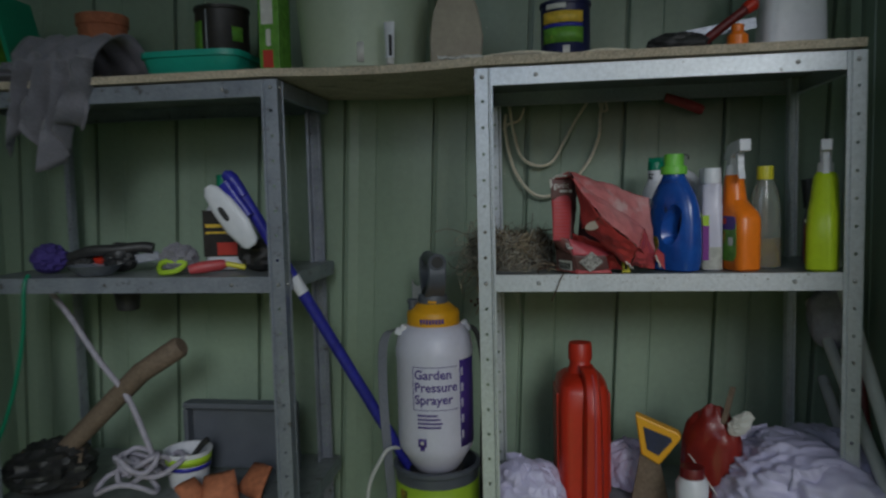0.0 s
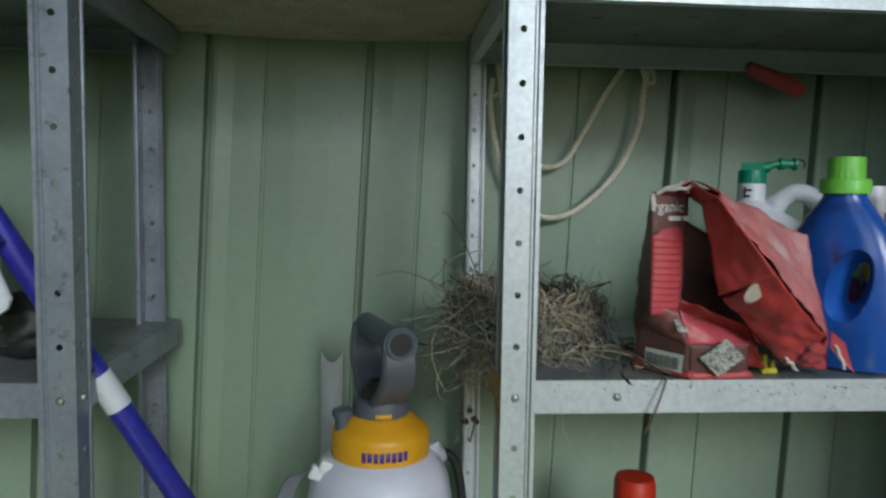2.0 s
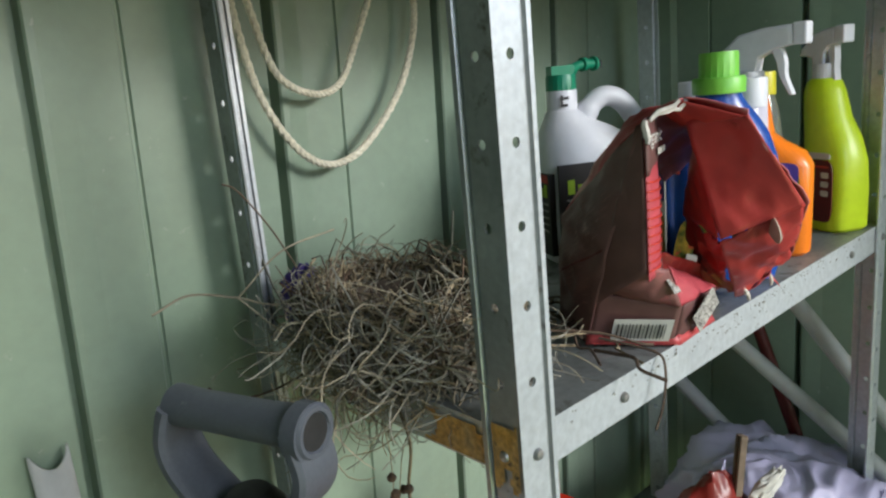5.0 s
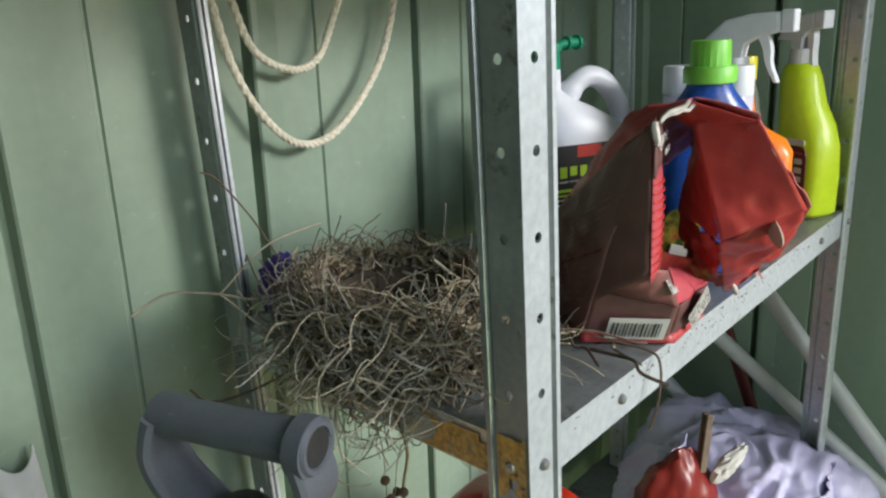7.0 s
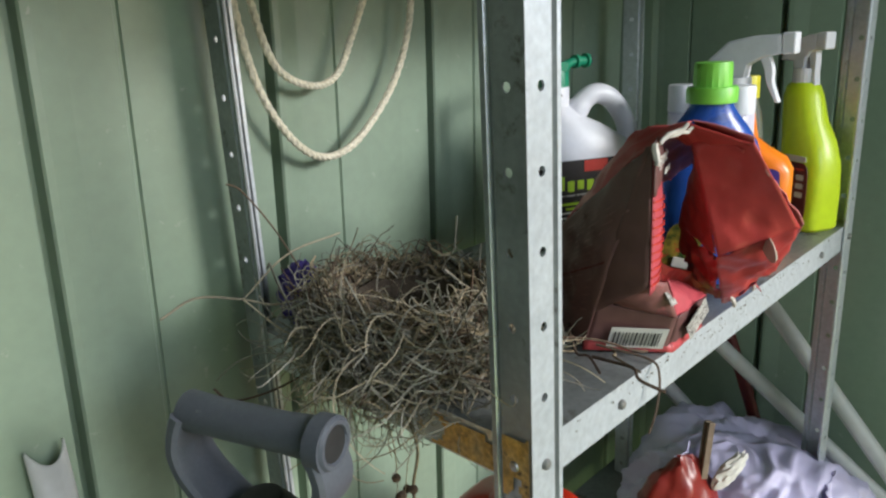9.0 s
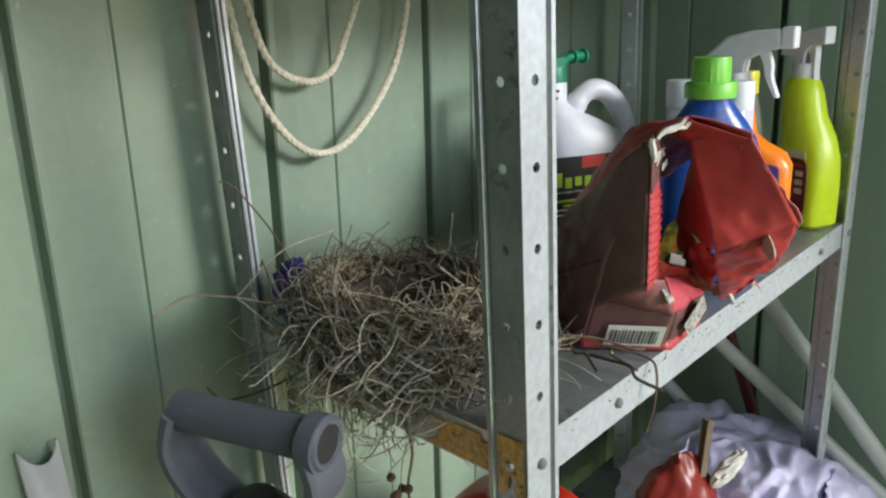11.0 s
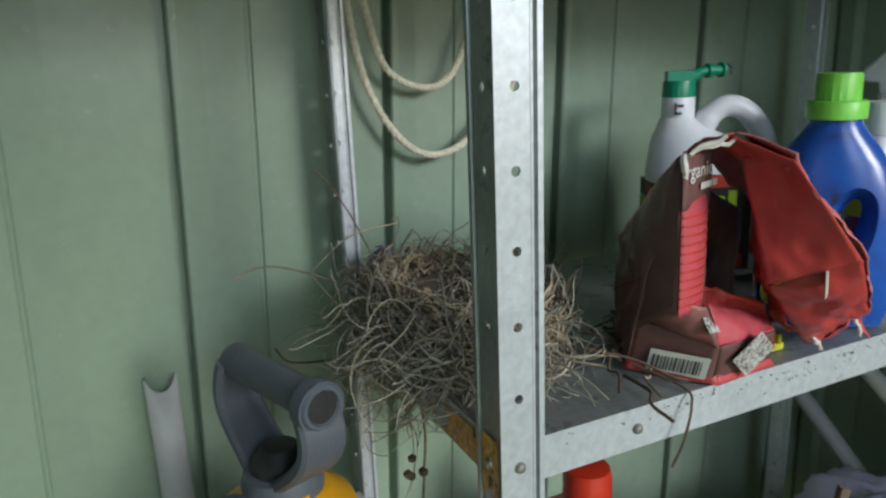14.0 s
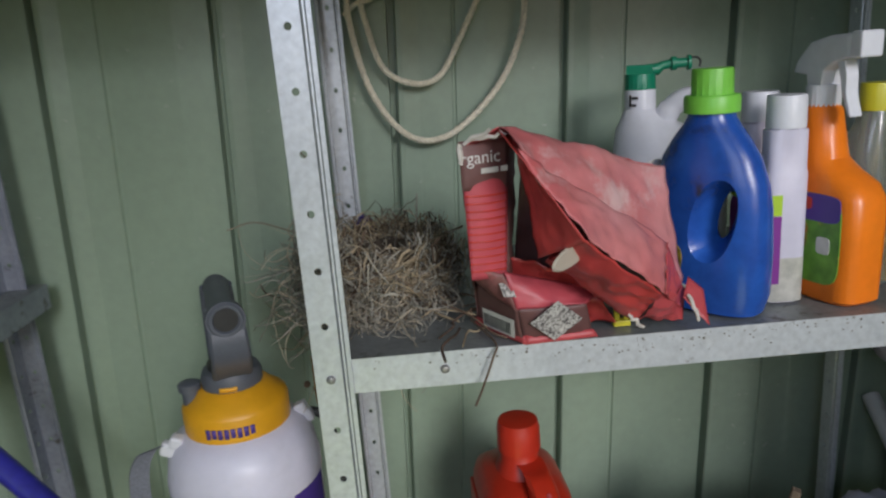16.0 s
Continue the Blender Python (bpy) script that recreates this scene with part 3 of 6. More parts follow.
def trigger_head(parent, z, material=WHITE, scale=1.0, reach=1.0):
    """A trigger spray head that points to -y: collar, shroud, lever, nozzle."""
    s = scale
    collar = part("collar", ribbed(0.0155 * s, z, z + 0.021 * s, 22), material, parent)
    side = [(0.034, 0.032), (0.030, 0.042), (0.010, 0.060), (-0.020, 0.065), (-0.058, 0.066), (-0.061, 0.046), (-0.034, 0.042), (-0.015, 0.034), (-0.012, 0.019), (0.012, 0.019), (0.014, 0.030)]
    mid_y, mid_z = -0.012, 0.046

    def slice_(wx, shrink):
        return [(wx * s, (mid_y + (y - mid_y) * shrink) * s * (reach if y < 0 else 1.0), z + (mid_z + (h - mid_z) * shrink) * s) for y, h in side]
    body = loft([slice_(-0.0105, 0.86), slice_(-0.0095, 0.97), slice_(-0.006, 1.0), slice_(0.006, 1.0), slice_(0.0095, 0.97), slice_(0.0105, 0.86)])
    bmesh.ops.recalc_face_normals(body, faces=body.faces)
    head = part("spray_head", body, material, parent, smooth=False, bevel=0.0025)
    lever = curve([(0, -0.034 * s * reach, z + 0.046 * s), (0, -0.042 * s * reach, z + 0.030 * s), (0, -0.045 * s * reach, z + 0.014 * s), (0, -0.056 * s * reach, z - 0.006 * s)], 5)
    lv = loft([[(a * 0.006 * s, p.y + b * (0.0058 - 0.0042 * i / len(lever)) * s, p.z) for a, b in ((-1, -1), (1, -1), (1, 1), (-1, 1))] for i, p in enumerate(lever)])
    part("trigger", lv, material, head, smooth=False, bevel=0.0008)
    part("nozzle", box(-0.0105 * s, 0.0105 * s, (-0.058 * reach - 0.014) * s, -0.0575 * s * reach, z + 0.045 * s, z + 0.0675 * s), material, head, smooth=False, bevel=0.002)
    return collar


def profile_body(rings, seg=36):
    """rings: (z, width, depth, cx, cy, power)"""
    return loft([oval(w, d, z, cx, cy, p, seg) for z, w, d, cx, cy, p in rings])


def side_label(parent, name, y, z0, z1, x, w, material, depth, label=""):
    """A flat printed label on a bottle's side x, facing -x, centred at y."""
    bm = loft([oval(w, z1 - z0, 0, 0, 0, 5, 24), oval(w, z1 - z0, depth, 0, 0, 5, 24)])
    moved(bm, Matrix.Translation((x, y, (z0 + z1) / 2)) @ pose(0, 0, 0, 90, 0, -90))
    return part(name, bm, material, parent, label)


# blue bottle
b = thing("fertiliser_bottle", (0.362, 0.058, SHELF), "blue plastic bottle with moulded handle and lime green cap", "bottle", rz=-50)
body = part("body", profile_body([(0.0, 0.090, 0.044, 0, 0, 3), (0.003, 0.104, 0.053, 0, 0, 3), (0.02, 0.110, 0.058, 0.002, 0, 2.8), (0.06, 0.113, 0.058, 0.002, 0, 2.6), (0.10, 0.112, 0.056, 0.001, 0, 2.5),
                                  (0.122, 0.108, 0.054, 0.0, 0, 2.4), (0.146, 0.092, 0.050, 0.0, 0, 2.2), (0.162, 0.072, 0.046, 0.0, 0, 2.1), (0.175, 0.052, 0.043, 0, 0, 2), (0.182, 0.043, 0.041, 0, 0, 2), (0.187, 0.041, 0.041, 0, 0, 2)], 44), BLUE, b)
cut = loft([oval(0.015 + f, 0.046 + 1.2 * f, 0, 0, 0, 2.2, 24) for f in (0.038, 0.022, 0.0, 0.022, 0.038)])
for k, v in enumerate(cut.verts):
    v.co.z = (-0.034, -0.023, 0.0, 0.023, 0.034)[k // 24]
bmesh.ops.recalc_face_normals(cut, faces=cut.faces)
moved(cut, pose(0.018, 0, 0.092, 0, 0, 0) @ pose(0, 0, 0, 0, 14, 0) @ pose(0, 0, 0, 90, 0, 0))
carve(body, cut)
part("cap", join(ribbed(0.0185, 0.200, 0.2245, 20), lathe([(0.0245, 0.186), (0.0248, 0.1985), (0.0235, 0.2012), (0.018, 0.2015)])), LIME_CAP, b, "lime green screw cap with grimy skirt")
lab = loft([oval(0.036, 0.054, z, 0, 0, 3.2, 22) for z in (0, 0.001)])
moved(lab, pose(-0.030, -0.0270, 0.042, 0, 0, -10) @ pose(0, 0, 0, 90, 12, 0))
part("label", lab, FRUIT_PRINT, b, "label printed with fruit and flowers")
part("label_band", moved(box(-0.017, 0.017, -0.0013, 0.0004, -0.005, 0.005), pose(-0.022, -0.0288, 0.026, 0, 12, -6)), PAPER, b)
part("label_tab", moved(box(-0.007, 0.007, -0.001, 0.001, -0.005, 0.005), pose(-0.0460, -0.0150, 0.118, 0, 0, -52)), RED_PRINT, b)
# the side print seen through the torn bag
side_label(b, "side_label", -0.004, 0.02, 0.14, -0.0550, 0.034, PAPER, 0.0012, "pale printed side label")
side_label(b, "side_label", -0.004, 0.085, 0.135, -0.0558, 0.031, BLUE_POLE, 0.0009)
side_label(b, "side_label", -0.006, 0.028, 0.070, -0.0560, 0.026, FRUIT_PRINT, 0.0009)


def slim_bottle(place, rz, h, r, label):
    """A tall translucent bottle, part full, with a white cap and a violet and lime label."""
    t = thing("slim_bottle", place, label, "bottle", rz=rz, group="lilac bottles")
    part("body", profile_body([(0, 2 * r - 0.008, 1.6 * r - 0.006, 0, 0, 3.4), (0.004, 2 * r, 1.6 * r, 0, 0, 3.4), (h * 0.64, 2 * r, 1.6 * r, 0, 0, 3.4), (h * 0.655, 2 * r - 0.002, 1.6 * r - 0.002, 0, 0, 3.4), (h * 0.84, 2 * r - 0.002, 1.6 * r - 0.002, 0, 0, 3), (h * 0.85, 1.6 * r, 1.6 * r, 0, 0, 2)]), MILKY, t)
    part("residue", profile_body([(0.002, 2 * r + 0.0004, 1.6 * r + 0.0004, 0, 0, 3.4), (h * 0.23, 2 * r + 0.0004, 1.6 * r + 0.0004, 0, 0, 3.4)]), CLOUDY, t, "greyish settled contents")
    part("cap", ribbed(r * 0.90, h * 0.85, h, 26, 0.0005), WHITE, t)
    side_label(t, "label", 0.0, h * 0.12, h * 0.46, -r - 0.0004, 1.45 * r, MAGENTA, 0.0014, "violet printed label")
    side_label(t, "label_top", 0.0, h * 0.46, h * 0.56, -r - 0.0004, 1.45 * r, LIME_PRINT, 0.0014)
    part("front_label", moved(bars([(-0.0115, 0.000, 0.02, 0.086)]), pose(-r * 0.3, -0.8 * r - 0.0004, 0)), MAGENTA, t)
    part("front_label", moved(bars([(-0.0115, 0.000, 0.0865, 0.106)]), pose(-r * 0.3, -0.8 * r - 0.0004, 0)), LIME_PRINT, t)
    return t


slim_bottle((0.4325, 0.060, SHELF), -6, 0.196, 0.0195, "translucent lilac bottle with white cap, part full")
slim_bottle((0.440, 0.125, SHELF), 4, 0.196, 0.0195, "translucent lilac bottle with white cap, behind another")


def spray_bottle(name, place, rz, label, material, rings, print_parts, neck, head_scale=1.0, reach=1.0):
    t = thing(name, place, label, "spray bottle", rz=rz, group="spray bottles")
    shell = part("body", profile_body(rings), material, t)
    trigger_head(t, neck, WHITE, head_scale, reach)
    for nm, y, z0, z1, x, w, m_, d in print_parts:
        side_label(shell, nm, y, z0, z1, x, w, m_, d)
    return t


# width runs along x (thin), depth along y (the spraying direction)
spray_bottle("orange_spray_bottle", (0.483, 0.066, SHELF), 16, "orange plastic trigger spray bottle with white head", ORANGE,
             [(0, 0.044, 0.078, 0, -0.004, 4), (0.004, 0.050, 0.088, 0, -0.004, 4), (0.06, 0.051, 0.090, 0, -0.004, 4), (0.098, 0.051, 0.088, 0, -0.005, 4), (0.112, 0.050, 0.080, 0, -0.002, 3.2), (0.124, 0.046, 0.058, 0, 0.007, 2.6),
              (0.134, 0.042, 0.046, 0, 0.013, 2.3), (0.160, 0.038, 0.041, 0, 0.015, 2.1), (0.178, 0.035, 0.037, 0, 0.016, 2), (0.182, 0.030, 0.030, 0, 0.016, 2), (0.188, 0.028, 0.028, 0, 0.016, 2)],
             [("label", -0.004, 0.018, 0.104, -0.0254, 0.068, GREEN_PRINT, 0.0014), ("label_top", -0.004, 0.078, 0.104, -0.0262, 0.066, PURPLE, 0.0010), ("label_band", 0.010, 0.088, 0.100, -0.0270, 0.030, RED_PRINT, 0.0008), ("label_disc", -0.020, 0.048, 0.064, -0.0268, 0.015, PAPER, 0.0008), ("label_fruit", 0.012, 0.050, 0.076, -0.0266, 0.026, FRUIT_PRINT, 0.0008)],
             0.180, 1.0, 0.80)
for o in [o for o in bpy.data.objects if o.parent and o.parent.name == "orange_spray_bottle" and o.name.split(".")[0] in ("collar", "spray_head")]:
    o.location.y, o.rotation_euler.z = 0.016, radians(-11)

spray_bottle("lime_spray_bottle", (0.632, 0.050, SHELF), -28, "yellow-green trigger spray bottle with dark red label", LIME,
             [(0, 0.048, 0.056, 0, -0.010, 4), (0.004, 0.054, 0.064, 0, -0.010, 4), (0.05, 0.054, 0.068, 0, -0.010, 3.6), (0.085, 0.054, 0.070, 0, -0.008, 3), (0.112, 0.052, 0.064, 0, -0.003, 2.6), (0.136, 0.048, 0.054, 0, 0.006, 2.3), (0.167, 0.044, 0.048, 0, 0.012, 2.1), (0.179, 0.038, 0.040, 0, 0.013, 2), (0.183, 0.030, 0.030, 0, 0.013, 2)],
             [("label", -0.012, 0.012, 0.088, -0.0268, 0.044, MAROON_PRINT, 0.0010), ("label_top", -0.011, 0.0885, 0.096, -0.0266, 0.036, PAPER, 0.0010), *[("label_mark", -0.022, 0.044 + 0.011 * k, 0.051 + 0.011 * k, -0.0274, 0.012, PAPER, 0.0008) for k in range(3)], ("label_band", -0.010, 0.078, 0.081, -0.0274, 0.036, RED_PRINT, 0.0008)],
             0.181, 0.92, 0.34)
for o in [o for o in bpy.data.objects if o.parent and o.parent.name == "lime_spray_bottle" and o.name.split(".")[0] in ("collar", "spray_head")]:
    o.location.y, o.rotation_euler.z = 0.013, radians(10)

# clear bottle of oil
t = thing("oil_bottle", (0.540, 0.095, SHELF), "clear plastic bottle of amber oil with yellow cap", "bottle", rz=5)
part("body", profile_body([(0, 0.050, 0.040, 0, 0, 3), (0.005, 0.057, 0.046, 0, 0, 2.8), (0.06, 0.058, 0.046, 0, 0, 2.6), (0.12, 0.055, 0.044, 0, 0, 2.4), (0.15, 0.046, 0.038, 0, 0, 2.2), (0.168, 0.032, 0.030, 0, 0, 2), (0.176, 0.027, 0.027, 0, 0, 2)]), CLEAR, t)
part("oil", profile_body([(0.003, 0.050, 0.040, 0, 0, 2.8), (0.006, 0.0545, 0.0435, 0, 0, 2.8), (0.058, 0.0555, 0.0435, 0, 0, 2.6)]), AMBER, t, "amber oil")
part("cap", ribbed(0.0155, 0.172, 0.198, 22, 0.0005), YELLOW_CAP, t)
# the dark bottle behind it
t = thing("dark_bottle", (0.660, 0.205, SHELF), "narrow black plastic bottle leaning behind the sprays", "bottle")
part("body", profile_body([(0, 0.024, 0.024, 0, 0, 3), (0.004, 0.028, 0.028, 0, 0, 3), (0.08, 0.028, 0.028, 0.002, 0, 2.6), (0.105, 0.022, 0.022, 0.002, 0, 2), (0.112, 0.018, 0.018, 0.002, 0, 2)]), GREY, t)
part("cap", moved(ribbed(0.0135, 0.0, 0.060, 18), pose(0.002, 0, 0.112, 0, -6, 0)), DARK, t, "black screw cap")

# white jug with a hose-end spray head
t = thing("concentrate_jug", (0.378, 0.232, SHELF), "white plastic jug with black label and green hose sprayer", "jug", rz=-28)
jb = part("body", profile_body([(0, 0.112, 0.062, 0.008, 0, 3.4), (0.005, 0.126, 0.074, 0.008, 0, 3.4), (0.05, 0.129, 0.076, 0.008, 0, 3.4), (0.118, 0.128, 0.076, 0.008, 0, 3.2), (0.136, 0.118, 0.072, 0.004, 0, 2.8), (0.154, 0.086, 0.058, -0.010, 0, 2.4), (0.165, 0.056, 0.046, -0.020, 0, 2.2), (0.174, 0.040, 0.040, -0.025, 0, 2), (0.178, 0.034, 0.034, -0.025, 0, 2)]), WHITE, t)
part("handle", tube(curve([(-0.002, 0, 0.150), (0.006, 0, 0.172), (0.024, 0, 0.187), (0.046, 0, 0.183), (0.066, 0, 0.160), (0.074, 0, 0.132), (0.066, 0, 0.108)], 6), [0.0135] * 8 + [0.0120] * 21 + [0.0130] * 8, 14), WHITE, t, "moulded loop handle")
part("neck_collar", moved(ribbed(0.0178, 0.174, 0.200, 24, 0.0004), pose(-0.025, 0, 0)), WHITE, t)
part("collar_print", moved(bars([(-0.004, 0.004, 0.0, 0.003), (-0.004, -0.0015, 0.0, 0.013), (-0.001, 0.006, 0.008, 0.011)]), pose(-0.030, -0.0182, 0.181)), INK, t)
for nm, bm in (("sprayer_cap", ribbed(0.0175, 0.206, 0.2235, 20)), ("sprayer_body", box(-0.014, 0.014, -0.008, 0.008, 0.2235, 0.2335)),
               ("sprayer_arm", tube([(0.0, 0, 0.2275), (0.020, 0, 0.2275), (0.024, 0, 0.231), (0.030, 0, 0.232), (0.034, 0, 0.2325), (0.0345, 0, 0.2325), (0.040, 0, 0.2325), (0.0405, 0, 0.2325), (0.052, 0, 0.2325), (0.0525, 0, 0.2325), (0.056, 0, 0.2325)], [0.006, 0.007, 0.005, 0.005, 0.005, 0.008, 0.008, 0.0055, 0.0055, 0.0085, 0.0085], 12)),
               ("sprayer_hook", tube(curve([(0.054, 0, 0.237), (0.062, 0, 0.238), (0.067, 0, 0.234), (0.066, 0, 0.227)], 4), 0.0013, 6))):
    if nm in ("sprayer_arm", "sprayer_hook"):
        moved(bm, pose(0, 0, 0, 0, 0, 20))
    part(nm, moved(bm, pose(-0.025, 0, -0.007)), GREEN_HEAD if nm != "sprayer_hook" else DARK, t)
fl = [("label", -0.050, 0.048, 0.012, 0.118, INK, 0.0382), ("label_flash", -0.006, 0.024, 0.104, 0.117, RED_PRINT, 0.0386), *[("label_name", -0.040 + 0.0125 * k, -0.0315 + 0.0125 * k, 0.084 - 0.002 * (k % 2), 0.0945 + (0.006 if k in (0, 5) else 0.0), LIME_PRINT, 0.0386) for k in range(6)], ("label_line", -0.042, 0.030, 0.0765, 0.0785, MOTTLED, 0.0386), ("label_line", -0.042, 0.010, 0.066, 0.069, LIME_PRINT, 0.0386), ("label_line", -0.030, 0.022, 0.0605, 0.0632, LIME_PRINT, 0.0386),
      ("label_line", -0.042, 0.036, 0.056, 0.058, PAPER, 0.0386), ("label_line", -0.042, 0.036, 0.050, 0.052, PAPER, 0.0386), ("label_flash", 0.004, 0.040, 0.014, 0.030, RED_PRINT, 0.0386)]
for nm, xa, xb, za, zb, m_, yy in fl:
    part(nm, box(xa, xb, -yy - 0.0003, -yy + 0.004, za, zb), m_, jb, smooth=False)
part("side_label", box(-0.0574, -0.050, -0.026, 0.026, 0.012, 0.108), INK, jb, smooth=False)
for k in range(4):
    part("label_name", box(-0.0580, -0.054, 0.020 - 0.0105 * k - 0.0075, 0.020 - 0.0105 * k, 0.080, 0.090 + 0.005 * (k == 3)), LIME_PRINT, jb, smooth=False)
part("label_flash", box(-0.0580, -0.054, -0.022, -0.004, 0.097, 0.106), RED_PRINT, jb, smooth=False)
for k in range(5):
    part("label_line", box(-0.0580, -0.054, -0.021, (0.018, 0.010, 0.016, 0.004, 0.014)[k], 0.0715 - 0.008 * k, 0.0735 - 0.008 * k), MOTTLED, jb, smooth=False)


# ---- the nest ----
def strands(lines, radius, sides=3):
    """Many thin stems in one mesh; lines: lists of points."""
    verts, faces = [], []
    for k, pts in enumerate(lines):
        r0 = radius * (0.6 + 0.8 * random.random())
        side = None
        base = len(verts)
        for i, p in enumerate(pts):
            d = (pts[min(i + 1, len(pts) - 1)] - pts[max(i - 1, 0)]).normalized()
            side = d.orthogonal().normalized() if side is None else (side - d * side.dot(d)).normalized()
            up = d.cross(side)
            r = r0 * (1 - 0.6 * i / len(pts))
            for s in range(sides):
                a = 2 * math.pi * s / sides
                verts.append(p + (side * math.cos(a) + up * math.sin(a)) * r)
        for i in range(len(pts) - 1):
            for s in range(sides):
                n = (s + 1) % sides
                faces.append((base + i * sides + s, base + i * sides + n, base + (i + 1) * sides + n, base + (i + 1) * sides + s))
    me = bpy.data.meshes.new("strands")
    me.from_pydata(verts, [], faces)
    bm = bmesh.new()
    bm.from_mesh(me)
    bpy.data.meshes.remove(me)
    return bm


def crumpled(rx, ry, rz, amp=0.25, seed=0.0, freq=2.2, nu=44, nv=26, flat=True):
    """A crumpled lump with sharp folds, sitting on z = 0."""
    rows = []
    for j in range(nv + 1):
        th = math.pi * (0.02 + 0.96 * j / nv)
        row = []
        for i in range(nu):
            ph = 2 * math.pi * i / nu
            d = Vector((math.sin(th) * math.cos(ph), math.sin(th) * math.sin(ph), -math.cos(th)))
            q = d * freq + Vector((seed, seed * 2.1, seed * 0.7))
            k = 1 + amp * (1 - 2.2 * abs(noise.noise(q))) + amp * 0.55 * (1 - 2 * abs(noise.noise(q * 2.3))) + amp * 0.3 * noise.noise(q * 5)
            z = rz * (1 + d.z * k) if d.z > 0 else rz * (1 + d.z)
            row.append((rx * d.x * k, ry * d.y * k, max(0.0, z) if flat else z))
        rows.append(row)
    return loft(rows)


NX, NY, NRX, NRY = 0.044, 0.168, 0.075, 0.092
nest = thing("bird_nest", (NX, NY, SHELF), "empty bird's nest of dry grass, twigs and mud on the shelf", "nest")


def nest_radius(z):
    """Outer radius over the rim's radius at a height above the shelf."""
    return 0.86 + 0.20 * math.sin(math.pi * min(1, max(0, z / 0.068)) * 0.75)


rings = []
for r, z in ((0.90, 0.0), (0.98, 0.016), (0.96, 0.034), (0.86, 0.048), (0.74, 0.052), (0.62, 0.042), (0.50, 0.027), (0.30, 0.018), (0.08, 0.016)):
    ring = []
    for i in range(40):
        a = 2 * math.pi * i / 40
        k = r + 0.05 * noise.noise(Vector((math.cos(a) * 2, math.sin(a) * 2, z * 30)))
        ring.append((NRX * 0.88 * k * math.cos(a), NRY * 0.88 * k * math.sin(a), z + 0.004 * noise.noise(Vector((math.cos(a) * 3, math.sin(a) * 3, 5)))))
    rings.append(ring)
part("cup", loft(rings), NEST_MUD, nest, "dark mud lining of the cup")


def wound(n, zlo, zhi, wild, length):
    out = []
    for _ in range(n):
        a = random.uniform(0, 2 * math.pi)
        z = random.uniform(zlo, zhi)
        rr = nest_radius(z) * random.uniform(0.86, 1.06)
        if z > 0.046:
            rr *= random.uniform(0.78, 1.0)
        span = random.uniform(0.4, 1.0) * length * random.choice((-1, 1))
        tilt = random.gauss(0, 0.35) * wild
        out_kick = random.gauss(0, 0.10) * wild
        f = random.uniform(20, 60)
        o = Vector((random.random() * 50, random.random() * 50, 0))
        pts = []
        for i in range(11):
            s = i / 10 - 0.5
            b = a + span * s
            q = rr + out_kick * s * 2 + 0.03 * wild * noise.noise(o + Vector((s * 3, 0, 0)))
            zz = z + tilt * span * s * 0.06 + 0.022 * wild * noise.noise(o + Vector((0, s * 3.5, 9)))
            w2 = 0.0035 * wild
            wob = Vector((math.cos(f * s * 0.3 + o.x), math.sin(f * s * 0.25 + o.y), math.sin(f * s * 0.3 + o.y))) * w2
            pts.append(wob + Vector((NRX * q * math.cos(b), NRY * q * math.sin(b), max(0.0015, zz))))
        out.append(pts)
    return out


part("woven_stems", strands(wound(760, 0.010, 0.064, 1.0, 1.3), 0.0009), STRAW, nest, "pale dry grass stems", kind="stuff")
part("wild_stems", strands(wound(560, 0.0, 0.050, 2.2, 1.1), 0.0008), MOSS, nest, "grey curling fibres", kind="stuff")
part("dark_stems", strands(wound(330, 0.0, 0.060, 1.5, 1.1), 0.0009), TWIG, nest, "dark rootlets", kind="stuff")


def curl(start, size, drop, turns):
    p, out = Vector(start), []
    d = Vector((random.gauss(0, 1), random.gauss(0, 1), random.gauss(0, 0.6))).normalized()
    ax = Vector((random.gauss(0, 1), random.gauss(0, 1), random.gauss(0, 1))).normalized()
    for i in range(14):
        out.append(p.copy())
        p = p + d * size / 10 + Vector((0, 0, -drop / 14))
        d = (Matrix.Rotation(turns * 0.5 * random.uniform(0.4, 1.4), 3, ax) @ d).normalized()
        ax = (ax + 0.35 * Vector((random.gauss(0, 1), random.gauss(0, 1), random.gauss(0, 1)))).normalized()
    return out


loose = []
for _ in range(760):
    a = random.uniform(2.2, 5.4)
    z = random.uniform(-0.006, 0.044)
    q = random.uniform(0.86, 1.10)
    p = (NRX * q * math.cos(a), NRY * q * math.sin(a), z)
    loose.append(curl(p, random.uniform(0.03, 0.075), 0.0 if z > 0.02 else 0.008, random.uniform(0.6, 1.5)))
part("tangled_fibres", strands(loose, 0.00075), MOSS, nest, "grey tangled fibres", kind="stuff")
pale = []
for _ in range(170):
    a = random.uniform(2.6, 5.2)
    z = random.uniform(-0.004, 0.060)
    q = random.uniform(0.98, 1.12)
    p = (NRX * q * math.cos(a), NRY * q * math.sin(a), z)
    pale.append(curl(p, random.uniform(0.04, 0.09), 0.004, random.uniform(0.5, 1.1)))
part("pale_fibres", strands(pale, 0.0007), PALE_ROOT, nest, "pale curling rootlets", kind="stuff")
hang = []
for _ in range(60):
    y = random.uniform(-0.09, 0.06)
    n0 = Vector((-0.066 + random.uniform(-0.010, 0.004), y, random.uniform(-0.01, 0.02)))
    hang.append(curl(n0, random.uniform(0.02, 0.06), random.uniform(0.01, 0.075), random.uniform(0.4, 1.2)))
part("hanging_fibres", strands(hang, 0.0007), STRAW, nest, "fibres hanging over the shelf's end", kind="stuff")
